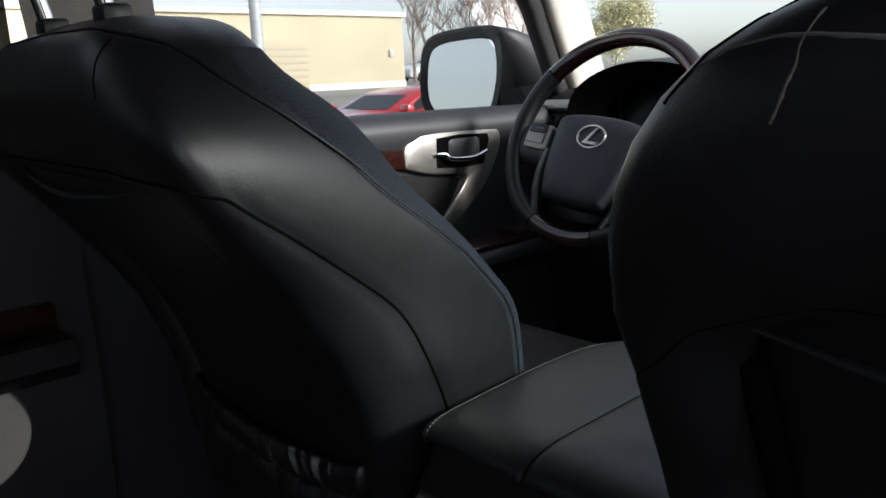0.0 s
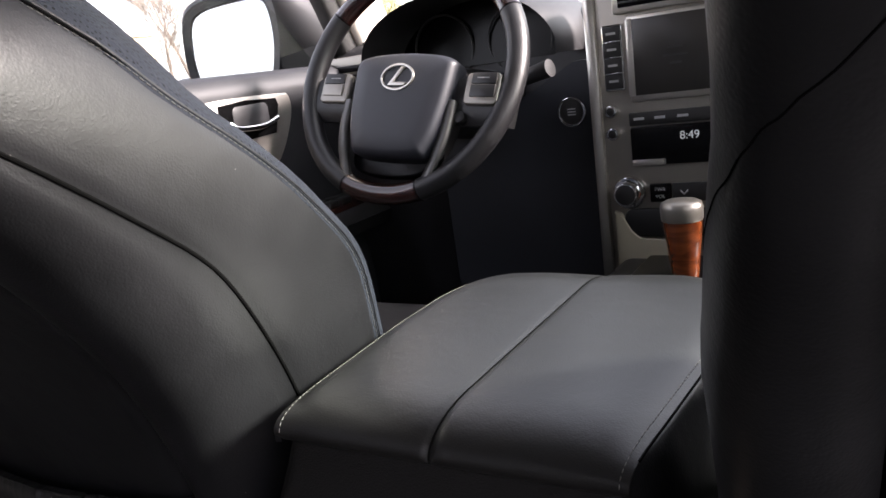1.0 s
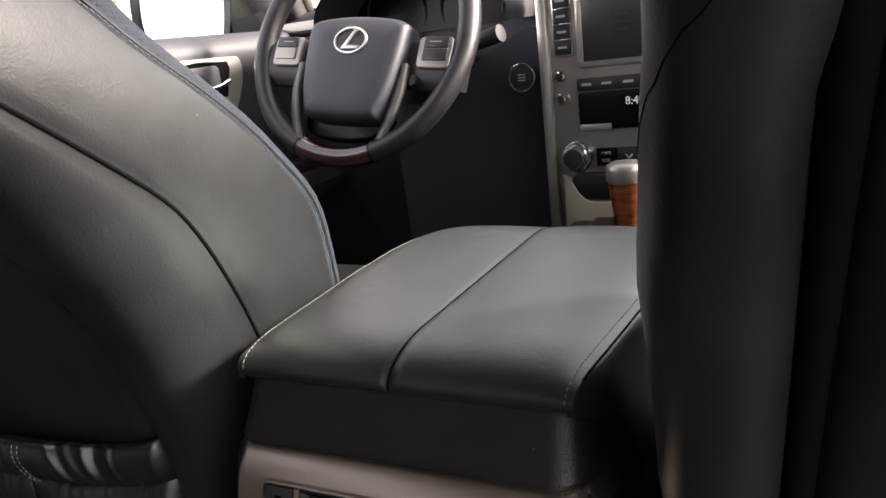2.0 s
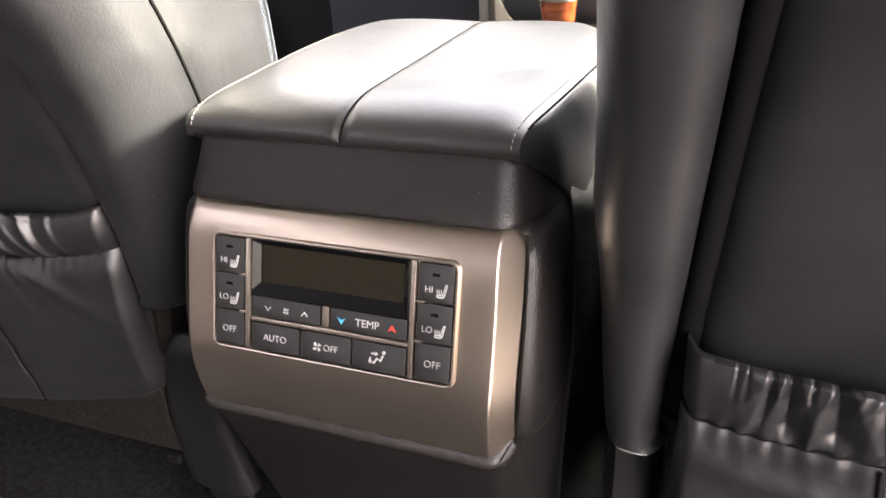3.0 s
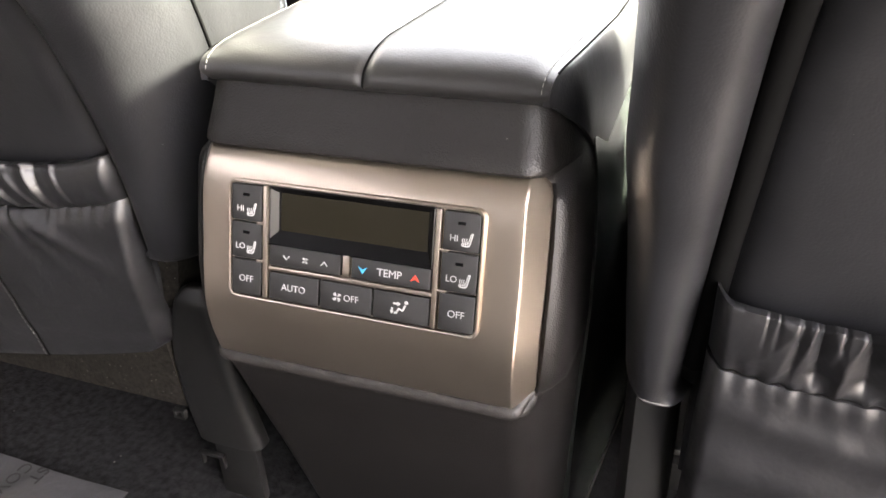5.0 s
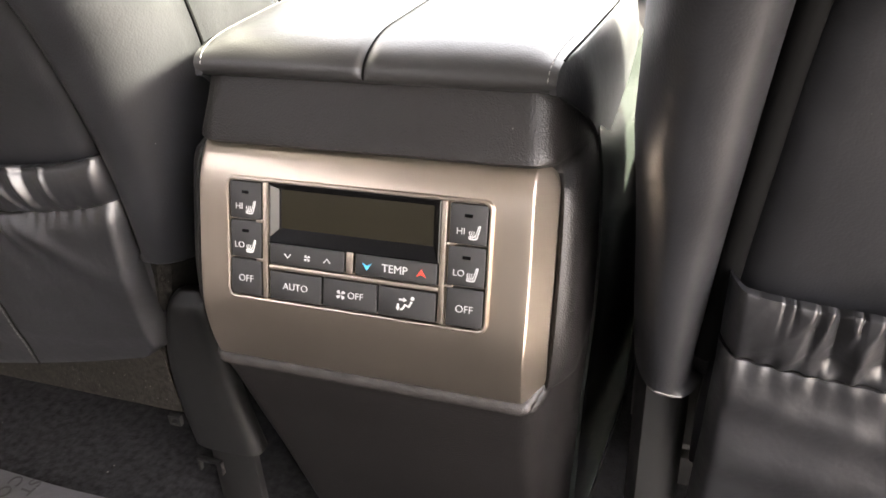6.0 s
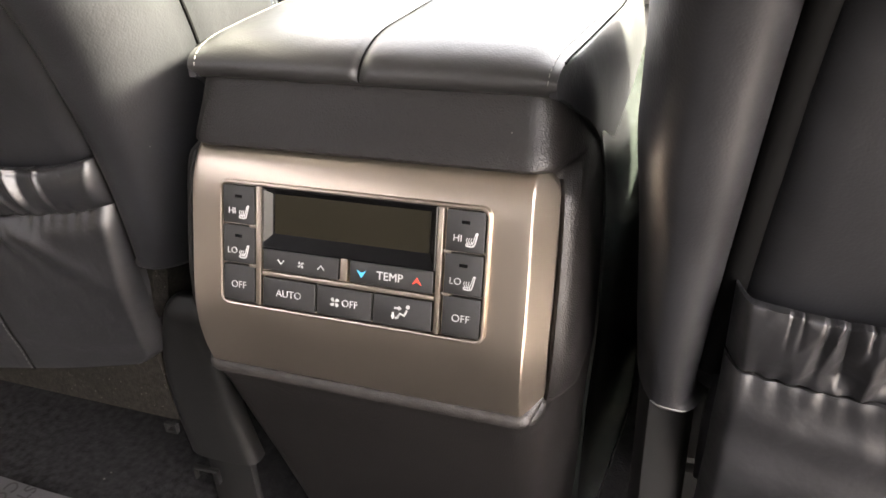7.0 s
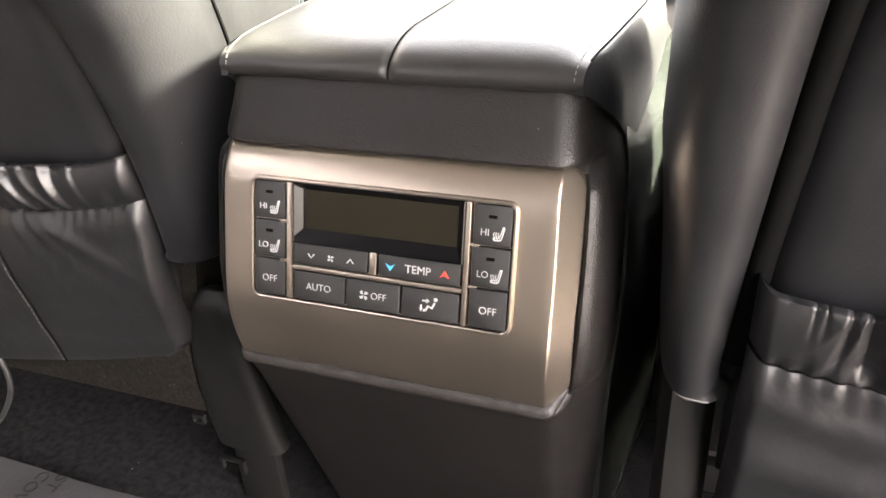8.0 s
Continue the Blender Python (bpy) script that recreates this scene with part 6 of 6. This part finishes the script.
def parked_car(xc, yc, z0, paint, label, low=1.0):
    """A coupe seen from its side, its front towards -y."""
    car = thing("parked_car", label, "car", (xc, yc, z0), "parked cars")
    T = Matrix.Translation((xc, yc, z0))
    prof = [(-2.30, 0.42, 0.55, 0.78), (-2.2, 0.30, 0.72, 0.84), (-1.6, 0.22, 0.86, 0.90), (-0.9, 0.20, 0.99, 0.92), (0.0, 0.20, 1.05, 0.92), (1.2, 0.20, 1.08, 0.92), (1.9, 0.24, 1.03, 0.90), (2.25, 0.34, 0.92, 0.84), (2.33, 0.45, 0.75, 0.78)]
    rings = []
    for y, zl, zh, w in prof:
        zm = (zl + zh) / 2
        rings.append([(-w * 0.9, y, zl), (-w, y, zm), (-w * 0.97, y, zh - 0.08), (-w * 0.85, y, zh), (w * 0.85, y, zh), (w * 0.97, y, zh - 0.08), (w, y, zm), (w * 0.9, y, zl)])
    part("body", loft(rings), paint, car, "", 40, T)
    cab = [(-0.85, 0.95, 0.96, 0.80), (-0.2, 0.95, 1.26, 0.70), (0.3, 0.96, 1.34, 0.66), (0.9, 0.97, 1.33, 0.66), (1.5, 0.97, 1.20, 0.68), (2.05, 0.97, 1.01, 0.74)]
    part("roof", loft([[(-w * 1.06, y, zl), (-w * 1.01, y, zh - 0.05), (-w * 0.88, y, zh + 0.005), (w * 0.88, y, zh + 0.005), (w * 1.01, y, zh - 0.05), (w * 1.06, y, zl)] for y, zl, zh, w in cab]), paint, car, "", 40, T)
    for s in (1, -1):
        for ya, yb, lean in ((-0.50, 0.62, 0.42), (0.70, 1.50, 0.0)):
            lo, hi = 1.02, 1.25
            pts = [(ya, lo), (ya + lean, hi - 0.02 * (lean == 0)), (yb - (0.30 if lean == 0 else 0.0), hi), (yb, lo)]
            part("side_window", loft([[(s * (0.758 - 0.32 * (z - lo) + off), y, z) for y, z in pts] for off in (0.0, 0.035)]), CAR_GLASS, car, "dark side window", 40, T)
    part("windscreen", loft([[(-0.58 + 0.06 * q, -0.70 + 0.42 * q, 1.035 + 0.195 * q + off), (0.58 - 0.06 * q, -0.70 + 0.42 * q, 1.035 + 0.195 * q + off)] for q, off in ((0, -0.01), (1, -0.01), (1, 0.006), (0, 0.006))], False, False), CAR_GLASS, car, "dark windscreen", 40, T)
    for s in (1, -1):
        part("side_mirror", rbox(s * 0.95 - 0.10, s * 0.95 + 0.10, -0.72, -0.58, 0.98, 1.11, 0.04), paint, car, m=T)
        for wy in (-1.45, 1.40):
            tyre = part("wheel", cyl(0.33, 0.33, 0.22, 32, 0.03), RUBBER, car, "black tyre", 40, T @ Matrix.Translation((s * 0.80 - 0.11, wy, 0.33)) @ Matrix.Rotation(math.pi / 2, 4, "Y"))
            part("rim", cyl(0.21, 0.20, 0.24, 24, 0.02), POLE_GREY, tyre, "grey alloy rim", 40, T @ Matrix.Translation((s * 0.80 - 0.12, wy, 0.33)) @ Matrix.Rotation(math.pi / 2, 4, "Y"))
    return car


parked_car(-9.2, 7.55, -0.78, RED_PAINT, "red coupe parked beside the lot lane")
parked_car(-9.6, 0.6, -0.78, RED_PAINT, "second red coupe parked further back in the row")
parked_car(-33.0, 29.8, 0.36, WHITE_PAINT, "white car parked near the building's corner")


def bare_tree(x, y, h, seed, leafy=False):
    rng = random.Random(seed)
    z = ground_z(x, y) - 0.05
    tree = thing("tree", "bare deciduous tree with thin brown branches" if not leafy else "tree with sparse yellow-green spring leaves", "tree", (x, y, z))
    limbs, leaves = [], bmesh.new()

    def grow(p, d, length, r, depth):
        pts, rs = [p], [r]
        n = 5
        for k in range(n):
            d = (d + Vector((rng.uniform(-1, 1), rng.uniform(-1, 1), rng.uniform(-0.3, 0.6))) * 0.16).normalized()
            p = p + d * length / n
            pts.append(p)
            rs.append(r * (1 - 0.45 * (k + 1) / n))
            if depth and k >= 1:
                for _ in range(1 if depth > 2 else 2):
                    q = (d + Vector((rng.uniform(-1, 1), rng.uniform(-1, 1), rng.uniform(-0.1, 0.7))) * 0.85).normalized()
                    grow(p, q, length * rng.uniform(0.5, 0.72), rs[-1] * 0.58, depth - 1)
        limbs.append((pts, rs))
        if leafy and depth < 2:
            for q in pts[1:]:
                for _ in range(12):
                    c = q + Vector([rng.gauss(0, 0.27) for _ in range(3)])
                    a, b = Vector([rng.uniform(-1, 1) for _ in range(3)]) * 0.05, Vector([rng.uniform(-1, 1) for _ in range(3)]) * 0.05
                    leaves.faces.new([leaves.verts.new(c + v) for v in (a, b, -a, -b)])
    grow(Vector((x, y, z)), Vector((0, 0, 1)), h * 0.55, h * 0.017, 4 if not leafy else 3)
    trunk, rest = limbs[-1], limbs[:-1]
    part("trunk", tube(trunk[0], trunk[1], 8), BARK, tree)
    bm = bmesh.new()
    for pts, rs in rest:
        rings = []
        for i, p in enumerate(pts):
            d = (pts[min(i + 1, len(pts) - 1)] - pts[max(i - 1, 0)]).normalized()
            u = d.orthogonal().normalized()
            v = d.cross(u)
            r = max(rs[i], 0.007)
            rings.append([bm.verts.new(p + u * r * math.cos(t) + v * r * math.sin(t)) for t in (0, 2.09, 4.19)])
        for a, b in zip(rings, rings[1:]):
            for k in range(3):
                bm.faces.new((a[k], a[(k + 1) % 3], b[(k + 1) % 3], b[k]))
    me = bpy.data.meshes.new("crown")
    bm.to_mesh(me)
    bm.free()
    me.materials.append(BARK)
    ob = tagged(new("crown", me), "thin bare brown twigs", kind="stuff")
    ob.parent, ob.matrix_parent_inverse = tree, tree.matrix_world.inverted()
    if leafy:
        part("foliage", leaves, LEAF, tree, "sparse yellow-green leaves")
    else:
        leaves.free()


for k, (x, y, h) in enumerate(((-26.6, 23.0, 5.0), (-27.8, 25.4, 6.0), (-25.0, 24.4, 4.6), (-26.3, 27.4, 6.5), (-23.6, 25.3, 5.0), (-24.6, 28.0, 6.0), (-22.2, 26.4, 4.8), (-28.0, 31.0, 8.0))):
    bare_tree(x, y, h, k + 3)
bare_tree(-20.4, 29.4, 3.4, 40, True)
